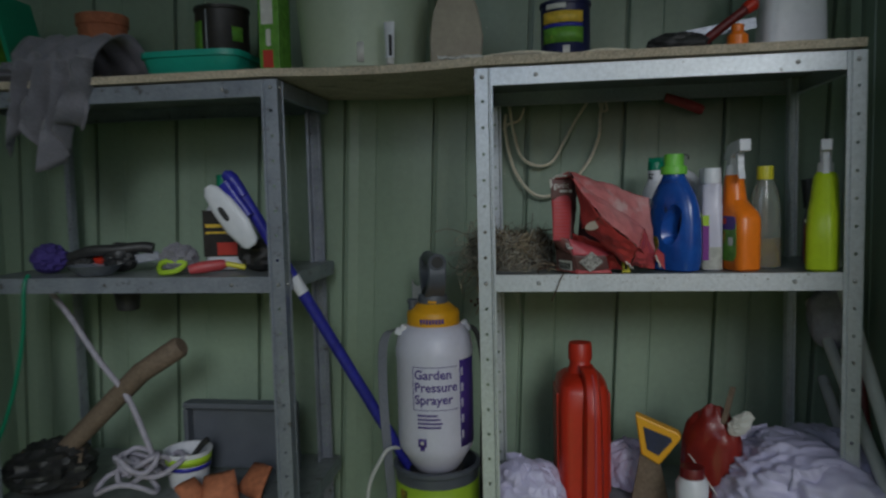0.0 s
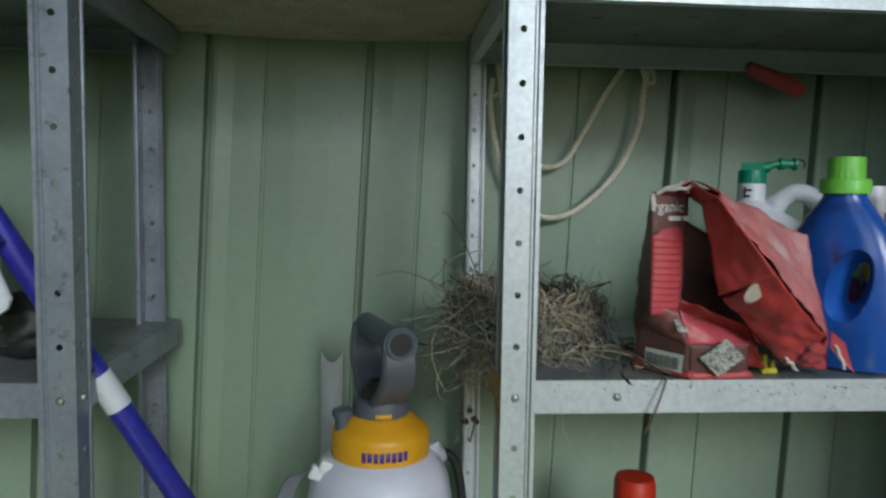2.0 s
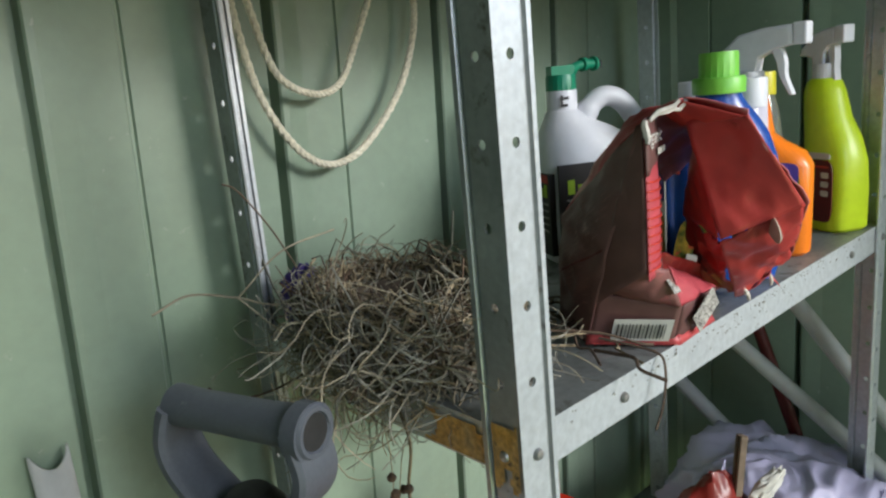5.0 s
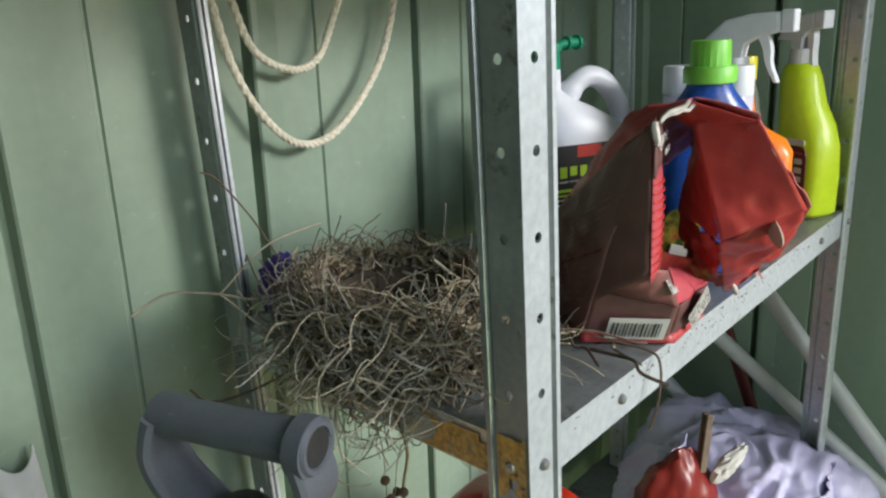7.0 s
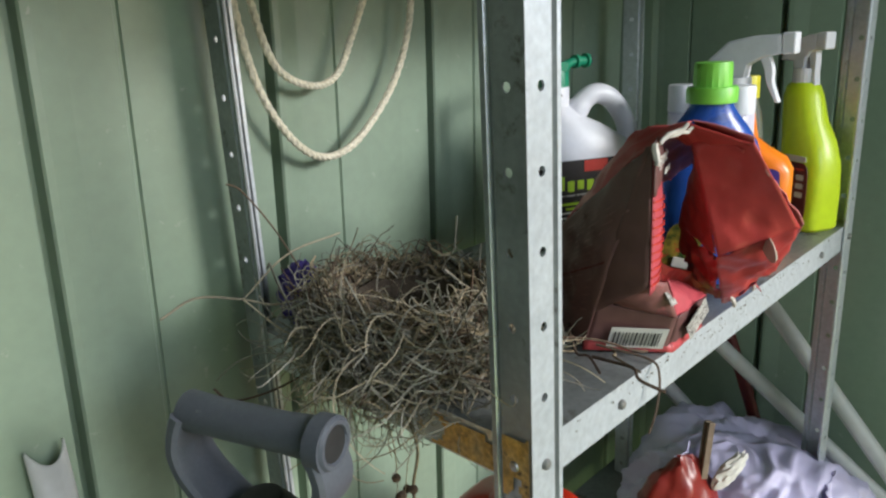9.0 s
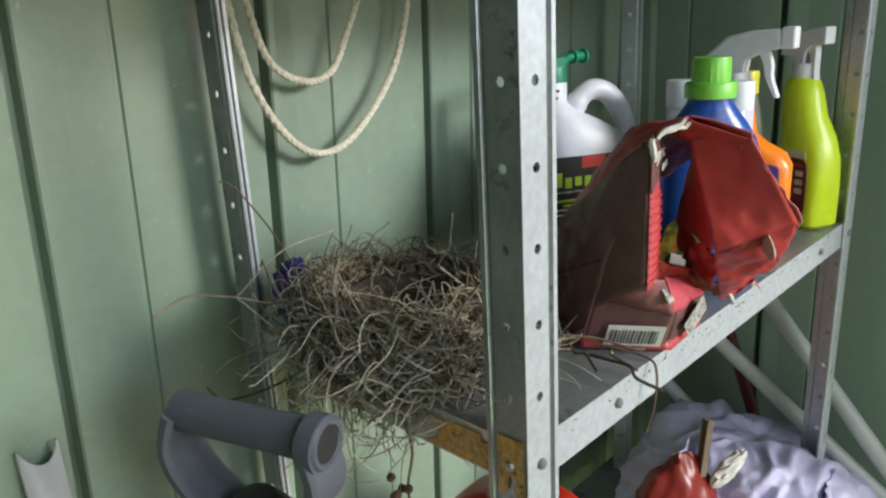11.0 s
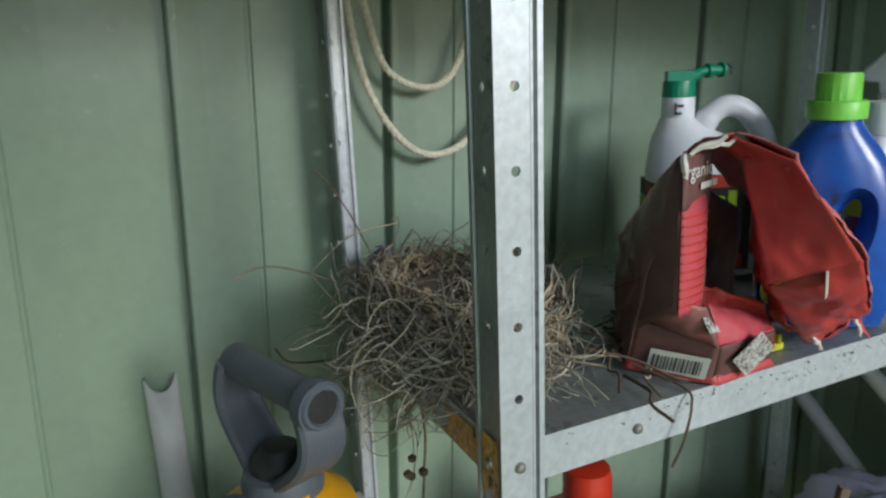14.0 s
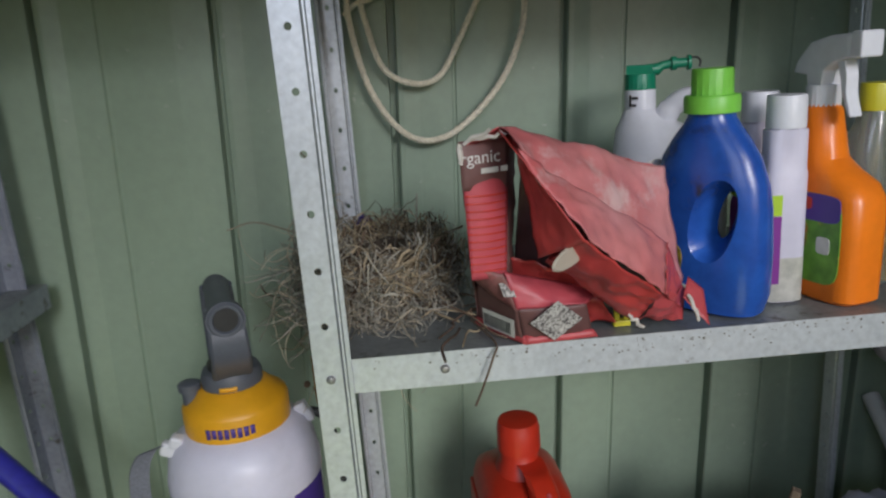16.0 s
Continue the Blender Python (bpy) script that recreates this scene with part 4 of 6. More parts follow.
for pts, r, m_ in (([(-0.03, 0.07, 0.062), (-0.075, 0.085, 0.050), (-0.112, 0.082, 0.066), (-0.150, 0.085, 0.078), (-0.182, 0.080, 0.072)], 0.0010, PALE_ROOT), ([(-0.112, 0.082, 0.066), (-0.080, 0.06, 0.100), (-0.04, 0.04, 0.112)], 0.0008, PALE_ROOT),
                   ([(-0.112, 0.082, 0.066), (-0.09, 0.05, 0.035), (-0.06, 0.0, 0.022)], 0.0008, PALE_ROOT), ([(-0.05, 0.09, 0.075), (-0.066, 0.10, 0.115), (-0.085, 0.11, 0.148), (-0.095, 0.115, 0.155)], 0.0008, TWIG),
                   ([(-0.06, 0.05, 0.0), (-0.10, 0.07, -0.016), (-0.14, 0.07, -0.010), (-0.152, 0.075, 0.004)], 0.0010, TWIG), ([(-0.06, -0.06, 0.052), (0.0, -0.095, 0.055), (0.05, -0.07, 0.075), (0.09, -0.03, 0.08)], 0.0013, STRAW),
                   ([(-0.055, -0.075, 0.028), (-0.01, -0.10, 0.048), (0.04, -0.085, 0.066)], 0.0014, STRAW), ([(-0.066, -0.05, 0.0), (-0.070, -0.07, -0.03), (-0.068, -0.06, -0.07), (-0.075, -0.07, -0.095)], 0.0013, STRAW)):
    part("twig", tube(curve(pts, 6), r, 5), m_, nest)

for x, y, z in ((-0.070, -0.062, -0.075), (-0.078, -0.055, -0.080), (-0.066, -0.050, -0.082), (-0.085, -0.066, -0.070), (-0.073, -0.046, -0.070)):
    part("dry_bud", moved(crumpled(0.0030, 0.0030, 0.0032, 0.25, x * 90, 2.0, 12, 8, False), pose(x, y, z)), TWIG, nest)

fallen = thing("fallen_twigs", (0.160, 0.062, SHELF), "dry twigs and rootlets fallen beside the nest", "twigs")
for k in range(16):
    a = random.uniform(0, 6.3)
    s = Vector((random.uniform(-0.045, 0.02), random.uniform(-0.035, 0.075), 0.002))
    pts = [s + Vector((math.cos(a), math.sin(a), 0)) * d * 0.018 + Vector((0, 0, 0.004 + 0.010 * random.random() * math.sin(d * 0.8))) + 0.006 * Vector((random.gauss(0, 1), random.gauss(0, 1), 0)) for d in range(5)]
    part("twig", tube(curve(pts, 4), random.uniform(0.0008, 0.0016), 5), TWIG if k % 3 else STRAW, fallen)
part("twig", tube(curve([(-0.03, -0.02, 0.012), (-0.012, -0.058, 0.003), (-0.016, -0.070, -0.006), (-0.026, -0.074, -0.03), (-0.034, -0.072, -0.05)], 6), 0.0011, 5), TWIG, fallen)
part("twig", tube(curve([(-0.055, 0.01, 0.02), (-0.03, -0.02, 0.016), (-0.014, -0.045, 0.008), (0.0, -0.05, 0.003)], 6), 0.0011, 5), TWIG, fallen)
# violet cloth tucked behind the nest
t = thing("violet_cloth", (0.020, 0.290, SHELF), "crumpled violet cloth tucked behind the nest", "cloth")


part("cloth", crumpled(0.016, 0.030, 0.028, 0.3, 4.0), CLOTH_BLUE, t)


# ---- the torn feed bag ----
bag = thing("torn_bag", (0.0, 0.0, SHELF), "torn red and maroon foil bag slumped on the shelf", "bag")
Z = SHELF


def foil(name, a, b, c, d, material, label="", **k):
    lift = [(p[0], p[1], p[2] - Z) for p in (a, b, c, d)]
    return part(name, sheet(*lift, **k), material, bag, label, thick=0.0009)


P1, P3 = (0.128, -0.004, 1.548), (0.158, -0.018, 1.561)
P4, P5 = (0.212, -0.083, 1.480), (0.272, -0.004, 1.381)
KN, CN = (0.166, -0.060, 1.549), (0.284, -0.043, 1.419)
TR, BR = (0.312, 0.044, 1.508), (0.322, 0.012, 1.402)
REAR, REAR_TOP = (0.166, 0.112, 1.3685), (0.158, 0.092, 1.470)
FOOT_L, FOOT_M, FOOT_R = (0.138, 0.060, 1.369), (0.173, 0.002, 1.369), (0.236, 0.006, 1.370)
EDGE_L, EDGE_M, EDGE_R = (0.137, 0.046, 1.414), (0.167, -0.010, 1.404), (0.228, -0.006, 1.403)
# strip up the front: foot left, foot right, head right, head left
S1, S2, S3, S4 = (0.130, -0.0045, 1.432), (0.161, 0.004, 1.430), (0.169, 0.012, 1.548), (0.127, -0.0055, 1.549)
foil("side_panel", REAR, FOOT_L, P1, REAR_TOP, BAG_BROWN, "dull maroon side panel", nu=28, nv=28, crumple=0.0042, scale=22, bulge=0.007, seed=1)
foil("back_panel", (0.282, 0.084, 1.370), (0.176, 0.098, 1.370), (0.186, 0.056, 1.522), (0.272, 0.074, 1.480), BAG_BROWN, nu=24, nv=24, crumple=0.006, scale=20, bulge=0.004, seed=31)
foil("top_fold", REAR_TOP, P1, P3, (0.184, 0.042, 1.548), BAG_RED, nu=22, nv=14, crumple=0.004, scale=34, bulge=0.006, seed=2)
foil("front_strip", S1, S2, S3, S4, BAG_PINK, "pink striped edge strip", nu=10, nv=24, crumple=0.0, bulge=0.0045)
foil("front_head", (0.1268, -0.0070, 1.510), (0.1672, 0.0085, 1.508), (0.1695, 0.0105, 1.550), (0.1260, -0.0070, 1.551), BAG_BROWN, nu=8, nv=8, crumple=0.0008, scale=40, bulge=0.0035, seed=4)
foil("strip_lining", S2, (0.170, 0.026, 1.428), (0.178, 0.034, 1.545), S3, BAG_BROWN, nu=8, nv=20, crumple=0.002, scale=40, seed=32)
foil("base_side", FOOT_L, FOOT_M, EDGE_M, EDGE_L, BAG_BROWN, nu=14, nv=12, crumple=0.0008, scale=35, bulge=0.001, seed=5)
foil("base_top", EDGE_L, EDGE_M, (0.158, -0.004, 1.436), (0.130, -0.002, 1.440), BAG_WORN, nu=14, nv=12, crumple=0.0025, scale=40, bulge=0.004, seed=6)
foil("base_front", FOOT_M, FOOT_R, EDGE_R, EDGE_M, BAG_BROWN, nu=16, nv=12, crumple=0.0016, scale=35, bulge=0.005, seed=7)
foil("base_front_top", EDGE_M, EDGE_R, (0.252, 0.030, 1.402), (0.158, -0.004, 1.437), BAG_PINK, nu=18, nv=12, crumple=0.003, scale=38, bulge=0.005, seed=8)
foil("base_edge", (0.134, 0.058, 1.3683), (0.174, -0.004, 1.3683), (0.174, -0.001, 1.376), (0.136, 0.058, 1.376), BAG_RED, nu=14, nv=2, crumple=0.001, scale=60, seed=9)
foil("base_edge", (0.174, -0.004, 1.3683), (0.240, 0.001, 1.3683), (0.236, 0.003, 1.375), (0.174, -0.001, 1.376), BAG_RED, nu=14, nv=2, crumple=0.001, scale=60, seed=10)
foil("top_panel", KN, BR, TR, P3, BAG_FADED, "faded pink outer foil", nu=40, nv=32, crumple=0.0052, scale=19, bulge=0.010, seed=11)
foil("top_rear", P3, TR, (0.300, 0.082, 1.475), (0.184, 0.042, 1.546), BAG_FADED, nu=26, nv=18, crumple=0.005, scale=27, bulge=0.006, seed=12)
# the flap: the bright inside of the foil, folded forward and running back into the bag
foil("flap", (0.184, -0.032, 1.455), (0.2105, -0.0825, 1.479), (0.1655, -0.0605, 1.5475), (0.172, -0.012, 1.545), BAG_BRIGHT, "bright red inner foil folded forward", nu=18, nv=20, crumple=0.0025, scale=30, bulge=-0.003, seed=14)
foil("flap", (0.224, 0.020, 1.462), (0.187, -0.030, 1.455), (0.174, -0.011, 1.545), (0.214, 0.002, 1.537), BAG_BRIGHT, nu=18, nv=20, crumple=0.003, scale=30, bulge=0.002, seed=24)
foil("flap", (0.270, -0.003, 1.381), (0.282, -0.043, 1.419), (0.2110, -0.0825, 1.478), (0.190, -0.028, 1.452), BAG_BRIGHT, nu=22, nv=20, crumple=0.0055, scale=32, bulge=0.005, seed=15)
foil("inner_crumple", (0.280, 0.030, 1.384), (0.268, -0.002, 1.384), (0.192, -0.026, 1.452), (0.226, 0.022, 1.462), BAG_BRIGHT, "dark red crumpled inner foil", nu=20, nv=20, crumple=0.007, scale=34, seed=25)
foil("front_fold", P4, CN, (0.300, -0.006, 1.452), KN, BAG_FADED, nu=22, nv=22, crumple=0.0045, scale=28, bulge=0.006, seed=21)
foil("lower_fold", CN, (0.318, 0.004, 1.388), BR, (0.300, -0.006, 1.452), BAG_RED, nu=14, nv=14, crumple=0.004, scale=28, seed=22)
foil("flap_top", (0.176, -0.006, 1.540), (0.1652, -0.0600, 1.5470), (0.1580, -0.0180, 1.5592), (0.168, 0.010, 1.552), BAG_BRIGHT, nu=12, nv=12, crumple=0.002, scale=30, seed=23)
foil("flap_lining", (0.170, -0.054, 1.543), (0.314, 0.014, 1.404), (0.306, 0.046, 1.502), (0.172, -0.010, 1.556), BAG_BRIGHT, nu=26, nv=22, crumple=0.0055, scale=27, bulge=0.007, seed=11)
foil("torn_side", P5, (0.318, 0.006, 1.374), BR, CN, BAG_RED, nu=20, nv=18, crumple=0.0055, scale=30, bulge=0.004, seed=16)
foil("side_gusset", (0.1370, 0.054, 1.400), (0.1300, -0.003, 1.438), (0.1275, -0.0045, 1.547), (0.1278, 0.001, 1.546), BAG_BROWN, nu=10, nv=18, crumple=0.0015, scale=40, seed=20)
foil("inner_fold", (0.160, 0.05, 1.372), (0.262, 0.020, 1.372), (0.238, 0.012, 1.418), (0.168, 0.016, 1.446), BAG_BRIGHT, nu=18, nv=16, crumple=0.007, scale=34, seed=17)
foil("tag", (0.314, -0.004, 1.400), (0.334, -0.014, 1.376), (0.336, 0.006, 1.402), (0.324, 0.010, 1.414), BAG_RED, nu=6, nv=6, crumple=0.001, scale=40, seed=19)


def on_bag(name, o, u, v, rows, material, lift=0.0016):
    """Print on a flat of the bag: bars in its own plane with corner o, along u and v."""
    o, u, v = Vector((o[0], o[1], o[2] - Z)), Vector(u), Vector(v)
    n = u.cross(v).normalized()
    bm = bmesh.new()
    for x0, x1, y0, y1 in rows:
        bm.faces.new([bm.verts.new(o + u * x + v * y + n * lift) for x, y in ((x0, y0), (x1, y0), (x1, y1), (x0, y1))])
    return part(name, bm, material, bag, smooth=False, thick=0.0004, kind="stuff" if len(rows) > 4 else "")


uu = (0.035, -0.058, 0)
vv = (-0.002, -0.013, 0.040)
on_bag("barcode_label", FOOT_L, uu, vv, [(0.26, 0.93, 0.14, 0.62)], PAPER, 0.0060)
stripes, x = [], 0.31
while x < 0.87:
    w = random.choice((0.008, 0.012, 0.018))
    stripes.append((x, x + w, 0.21, 0.52))
    x += w + random.choice((0.022, 0.030))
on_bag("barcode", FOOT_L, uu, vv, stripes, INK, 0.0068)
on_bag("diamond_label", (0.199, -0.0030, 1.3725), (0.024, -0.004, 0.020), (-0.022, -0.006, 0.020), [(0, 1, 0, 1)], MOTTLED, 0.0042)
on_bag("pale_print", (0.158, -0.0085, 1.414), (0.018, 0.001, -0.002), (-0.004, 0.006, 0.014), [(-0.1, 0.5, 0.1, 0.9)], MOTTLED, 0.0022)


def on_side_panel(name, rows, material, lift=0.0011, steps=1):
    """Marks that follow the crumpled side panel: bars (u0, u1, v0, v1) in the panel's own measure."""
    a, b, c, d = [Vector((p[0], p[1], p[2] - Z)) for p in (REAR, FOOT_L, P1, REAR_TOP)]
    n = (b - a).cross(d - a).normalized()

    def at_(u, v):
        p = (a * (1 - u) + b * u) * (1 - v) + (d * (1 - u) + c * u) * v
        q = p * 22 + Vector((1, 1.7, 0))
        k = noise.noise(q) + 0.6 * (1 - 2 * abs(noise.noise(q * 1.9 + Vector((3, 1, 7))))) - 0.3
        return p + n * (0.0042 * k + 0.007 * 16 * u * (1 - u) * v * (1 - v) + lift)
    bm = bmesh.new()
    for u0, u1, v0, v1 in rows:
        for i in range(steps):
            ua, ub = u0 + (u1 - u0) * i / steps, u0 + (u1 - u0) * (i + 1) / steps
            bm.faces.new([bm.verts.new(at_(u, v)) for u, v in ((ua, v0), (ub, v0), (ub, v1), (ua, v1))])
    return part(name, bm, material, bag, smooth=False, kind="stuff")


text_rows = []
for k in range(16):
    for c in range(4):
        wd = random.uniform(0.08, 0.17)
        text_rows.append((0.12 + 0.20 * c, 0.12 + 0.20 * c + wd, 0.20 + 0.045 * k, 0.213 + 0.045 * k))
on_side_panel("fine_print", text_rows, FADED_INK, 0.0012, 3)
# dark strip drawn in place of the shade along a crease
on_side_panel("crease_line", [(0.06, 0.94, 0.462, 0.476)], MAROON_PRINT, 0.0013, 24)
for k in range(11):
    f0 = 0.06 + 0.056 * k
    lo = [tuple(a + (b - a) * f for a, b in zip(p, q)) for p, q, f in ((S1, S4, f0), (S2, S3, f0), (S2, S3, f0 + 0.012), (S1, S4, f0 + 0.012))]
    n = 0.0009 + 0.0045 * 4 * f0 * (1 - f0)
    ring = foil("stripe", *[(p[0], p[1] - 0.0006, p[2]) for p in lo], RED_PRINT, nu=10, nv=2, crumple=0.0, bulge=0.0)
    for v in ring.data.vertices:
        u = min(1.0, max(0.0, (v.co.x - lo[0][0]) / (lo[1][0] - lo[0][0])))
        v.co += Vector((0.25, -0.97, 0)) * (n * 4 * u * (1 - u))
lettering("rganic", 0.0150, PAPER, bag, pose(0.1262, -0.0100, 1.5320 - Z, 90, 0, 17), "wording")
on_bag("small_print", (0.143, -0.0052, 1.5235), (0.024, 0.0085, 0), (0, 0, 0.0045), [(0.0, 0.62, 0, 1), (0.7, 0.95, 0, 1)], PAPER, 0.0012)
for a, b_, w in (((0.130, -0.008, 1.549), (0.150, -0.018, 1.560), 0.0035), ((0.127, -0.009, 1.534), (0.1265, -0.006, 1.549), 0.0045), ((0.134, -0.010, 1.552), (0.164, -0.020, 1.556), 0.0026), ((0.262, -0.014, 1.392), (0.276, -0.012, 1.380), 0.003), ((0.318, -0.006, 1.404), (0.326, -0.010, 1.380), 0.003)):
    pts = [Vector(a).lerp(Vector(b_), k / 6) - Vector((0, 0, Z)) for k in range(7)]
    part("torn_edge", tube([p + Vector((random.gauss(0, 1), random.gauss(0, 1), random.gauss(0, 1))) * 0.0008 for p in pts], [w * (0.30 + 0.28 * math.sin(math.pi * (k + 0.4) / 7) + 0.12 * random.random()) for k in range(7)], 6), TORN, bag, "torn pale paper edge")
tip = loft([oval(0.044, 0.017, 0, 0, 0, 2.0, 18), oval(0.040, 0.014, 0.0016, 0, 0, 2.0, 18)])
part("flap_tip", moved(tip, pose(0.203, -0.062, 1.463 - Z, 0, -12, 38) @ pose(0, 0, 0, 90, 0, 0)), BEIGE, bag, "pale rolled tip of the torn flap")
t = thing("yellow_clip", (0.268, 0.026, SHELF), "small yellow plastic clip lying on the shelf", "clip")
part("clip", join(box(-0.008, 0.008, -0.004, 0.004, 0.0, 0.006), box(-0.007, -0.002, -0.003, 0.003, 0.006, 0.020), box(0.002, 0.006, -0.003, 0.003, 0.006, 0.014)), YELLOW_CAP, t, smooth=False, bevel=0.001)

# ---- rope hanging behind the shelf ----
rope = thing("rope", (0.006, 0.008, 1.5), "loops of thin cream rope hanging against the wall", "rope")


def twisted(points, r, parent, material, name="loop"):
    line = curve(points, 14)
    bm = tube(line, r, 8)
    for k, ph in enumerate((0, 2.09, 4.19)):
        sub, side = [], None
        for i, p in enumerate(line):
            d = (line[min(i + 1, len(line) - 1)] - line[max(i - 1, 0)]).normalized()
            side = d.orthogonal().normalized() if side is None else (side - d * side.dot(d)).normalized()
            a = ph + i * 1.0
            sub.append(p + (side * math.cos(a) + d.cross(side) * math.sin(a)) * r * 0.62)
        bm = join(bm, tube(sub, r * 0.62, 6))
    return part(name, bm, material, parent)


twisted([(0.018, 0.352, 0.212), (0.016, 0.352, 0.172), (0.032, 0.352, 0.092), (0.064, 0.350, 0.036), (0.102, 0.349, 0.014), (0.148, 0.349, 0.028), (0.204, 0.350, 0.082), (0.234, 0.350, 0.146), (0.240, 0.350, 0.200), (0.246, 0.350, 0.236)], 0.0036, rope, ROPE)
twisted([(0.026, 0.356, 0.232), (0.036, 0.354, 0.170), (0.054, 0.352, 0.110), (0.092, 0.351, 0.088), (0.126, 0.351, 0.096), (0.152, 0.351, 0.136), (0.182, 0.352, 0.190), (0.212, 0.352, 0.236)], 0.0034, rope, ROPE)
twisted([(0.010, 0.356, 0.178), (0.026, 0.3555, 0.190), (0.050, 0.356, 0.198), (0.062, 0.357, 0.225)], 0.0028, rope, ROPE)
twisted([(0.236, 0.351, 0.236), (0.244, 0.349, 0.212), (0.255, 0.350, 0.214), (0.252, 0.351, 0.236)], 0.003, rope, ROPE)
t = thing("red_handled_tool", (0.40, 0.336, 1.70), "faded red tool handle tucked under the top shelf", "tool")
part("handle", tube([(-0.01, 0, 0.034), (0.03, 0, 0.020), (0.066, -0.002, 0.004), (0.073, -0.002, 0.001)], [0.010, 0.0115, 0.012, 0.009], 12), BAG_RED, t)

# ---- pressure sprayer between the units ----
SX, SY, SZ = -0.130, 0.148, 0.917
sp = thing("pressure_sprayer", (SX, SY, SZ), "white garden pressure sprayer with yellow cap and grey pump handle", "sprayer")
tank = part("tank", lathe([(0.030, 0.0), (0.046, 0.006), (0.058, 0.022), (0.068, 0.040), (0.080, 0.058), (0.083, 0.075), (0.083, 0.255), (0.0845, 0.262), (0.0845, 0.276), (0.083, 0.282), (0.080, 0.300), (0.071, 0.318), (0.058, 0.328), (0.052, 0.330)], 48), TANK, sp, "white translucent plastic tank")
cap = part("cap", lathe([(0.052, 0.322), (0.057, 0.324), (0.0575, 0.352), (0.055, 0.358), (0.046, 0.364), (0.038, 0.372), (0.030, 0.375)], 40), SUNNY, sp, "sunny yellow screw cap")
FACE = 6.0
for k in range(8):
    part("brand_mark", moved(wrapped_patch(0.0575, -26 + 6.6 * k, -21.2 + 6.6 * k, 0.3345 + 0.001 * (k % 3 == 1), 0.3455, 3), pose(0, 0, 0, 0, 0, FACE)), PURPLE, cap, thick=0.0006)
part("pump_collar", lathe([(0.032, 0.370), (0.033, 0.384), (0.030, 0.392), (0.022, 0.394)], 32), GREY, sp)
part("collar_mark", moved(wrapped_patch(0.0331, -16, 16, 0.376, 0.381), pose(0, 0, 0, 0, 0, FACE)), SUNNY, sp, thick=0.0012)
part("valve", moved(join(lathe([(0.009, 0.358), (0.009, 0.374), (0.012, 0.375), (0.012, 0.382), (0.008, 0.384)], 16)), pose(-0.043, -0.014, 0)), GREY, sp)
hm = pose(0, 0, 0, 0, 0, 18.8)


def leg(sign):
    path = curve([(0, sign * 0.012, 0.386), (0, sign * 0.030, 0.398), (0, sign * 0.054, 0.420), (0, sign * 0.0625, 0.440), (0, sign * 0.0580, 0.460), (0, sign * 0.0535, 0.470)], 6)
    rings = []
    for i, p in enumerate(path):
        d = (path[min(i + 1, len(path) - 1)] - path[max(i - 1, 0)]).normalized()
        n = Vector((1, 0, 0)).cross(d)
        f = i / (len(path) - 1)
        w, th = 0.0215 - 0.004 * f, 0.0055
        rings.append([p + Vector((1, 0, 0)) * w * a + n * th * b for a, b in ((-1, -0.5), (-0.85, -1), (0.85, -1), (1, -0.5), (1, 0.5), (0.85, 1), (-0.85, 1), (-1, 0.5))])
    return loft(rings)


part("handle_bow", moved(join(leg(-1), leg(1)), hm), GREY, sp, smooth=True)
part("grip", moved(tube([(0, -0.052, 0.468), (0, -0.03, 0.4675), (0, 0.03, 0.4675), (0, 0.056, 0.468)], [0.0150, 0.0140, 0.0140, 0.0150], 20), hm), GREY, sp)
part("grip_end", moved(tube([(0, -0.0540, 0.466), (0, -0.0660, 0.466)], 0.0195, 24), hm), GREY, sp)
# flat black disc stands for the shade in the open grip end
part("grip_hole", moved(tube([(0, -0.0655, 0.467), (0, -0.0668, 0.467)], 0.0122, 20), hm), DARK, sp, "flat black disc for the shade inside the hollow grip")
part("grip_ring", moved(tube([(0.0150 * math.cos(0.2618 * k), -0.0660, 0.467 + 0.0150 * math.sin(0.2618 * k)) for k in range(25)], 0.0028, 6), hm), GREY, sp)
part("pump_head", moved(lathe([(0.018, 0.388), (0.024, 0.392), (0.024, 0.400), (0.014, 0.412), (0.004, 0.414)], 24), hm), DARK, sp)
part("label_frame", moved(join(wrapped_patch(0.0831, -30, 38, 0.2478, 0.2490), wrapped_patch(0.0831, -30, 38, 0.1568, 0.1580), wrapped_patch(0.0831, -30.6, -29.8, 0.1568, 0.2490, 2)), pose(0, 0, 0, 0, 0, FACE)), PURPLE, tank, thick=0.0005)
lettering("Garden\nPressure\nSprayer", 0.0270, PURPLE, tank, pose(0, 0, 0.2235, 0, 0, FACE - 28), "lettering", radius=0.0837, weight=0.022)
part("side_panel", moved(wrapped_patch(0.0831, 42, 82, 0.072, 0.262), pose(0, 0, 0, 0, 0, FACE)), PURPLE, tank, thick=0.0005)
part("small_print", moved(join(*[wrapped_patch(0.0831, -24, b, 0.144 - 0.0085 * k, 0.148 - 0.0085 * k) for k, b in enumerate((6, 10, 13, 11))]), pose(0, 0, 0, 0, 0, FACE)), PURPLE, tank, thick=0.0005)
part("seal_mark", moved(join(wrapped_patch(0.0831, -24, -11, 0.078, 0.096), wrapped_patch(0.0831, -21, -14, 0.070, 0.078)), pose(0, 0, 0, 0, 0, FACE)), PURPLE, tank, thick=0.0005)
part("seal_disc", moved(wrapped_patch(0.0834, -20, -15, 0.083, 0.091), pose(0, 0, 0, 0, 0, FACE)), PAPER, tank, thick=0.0005)
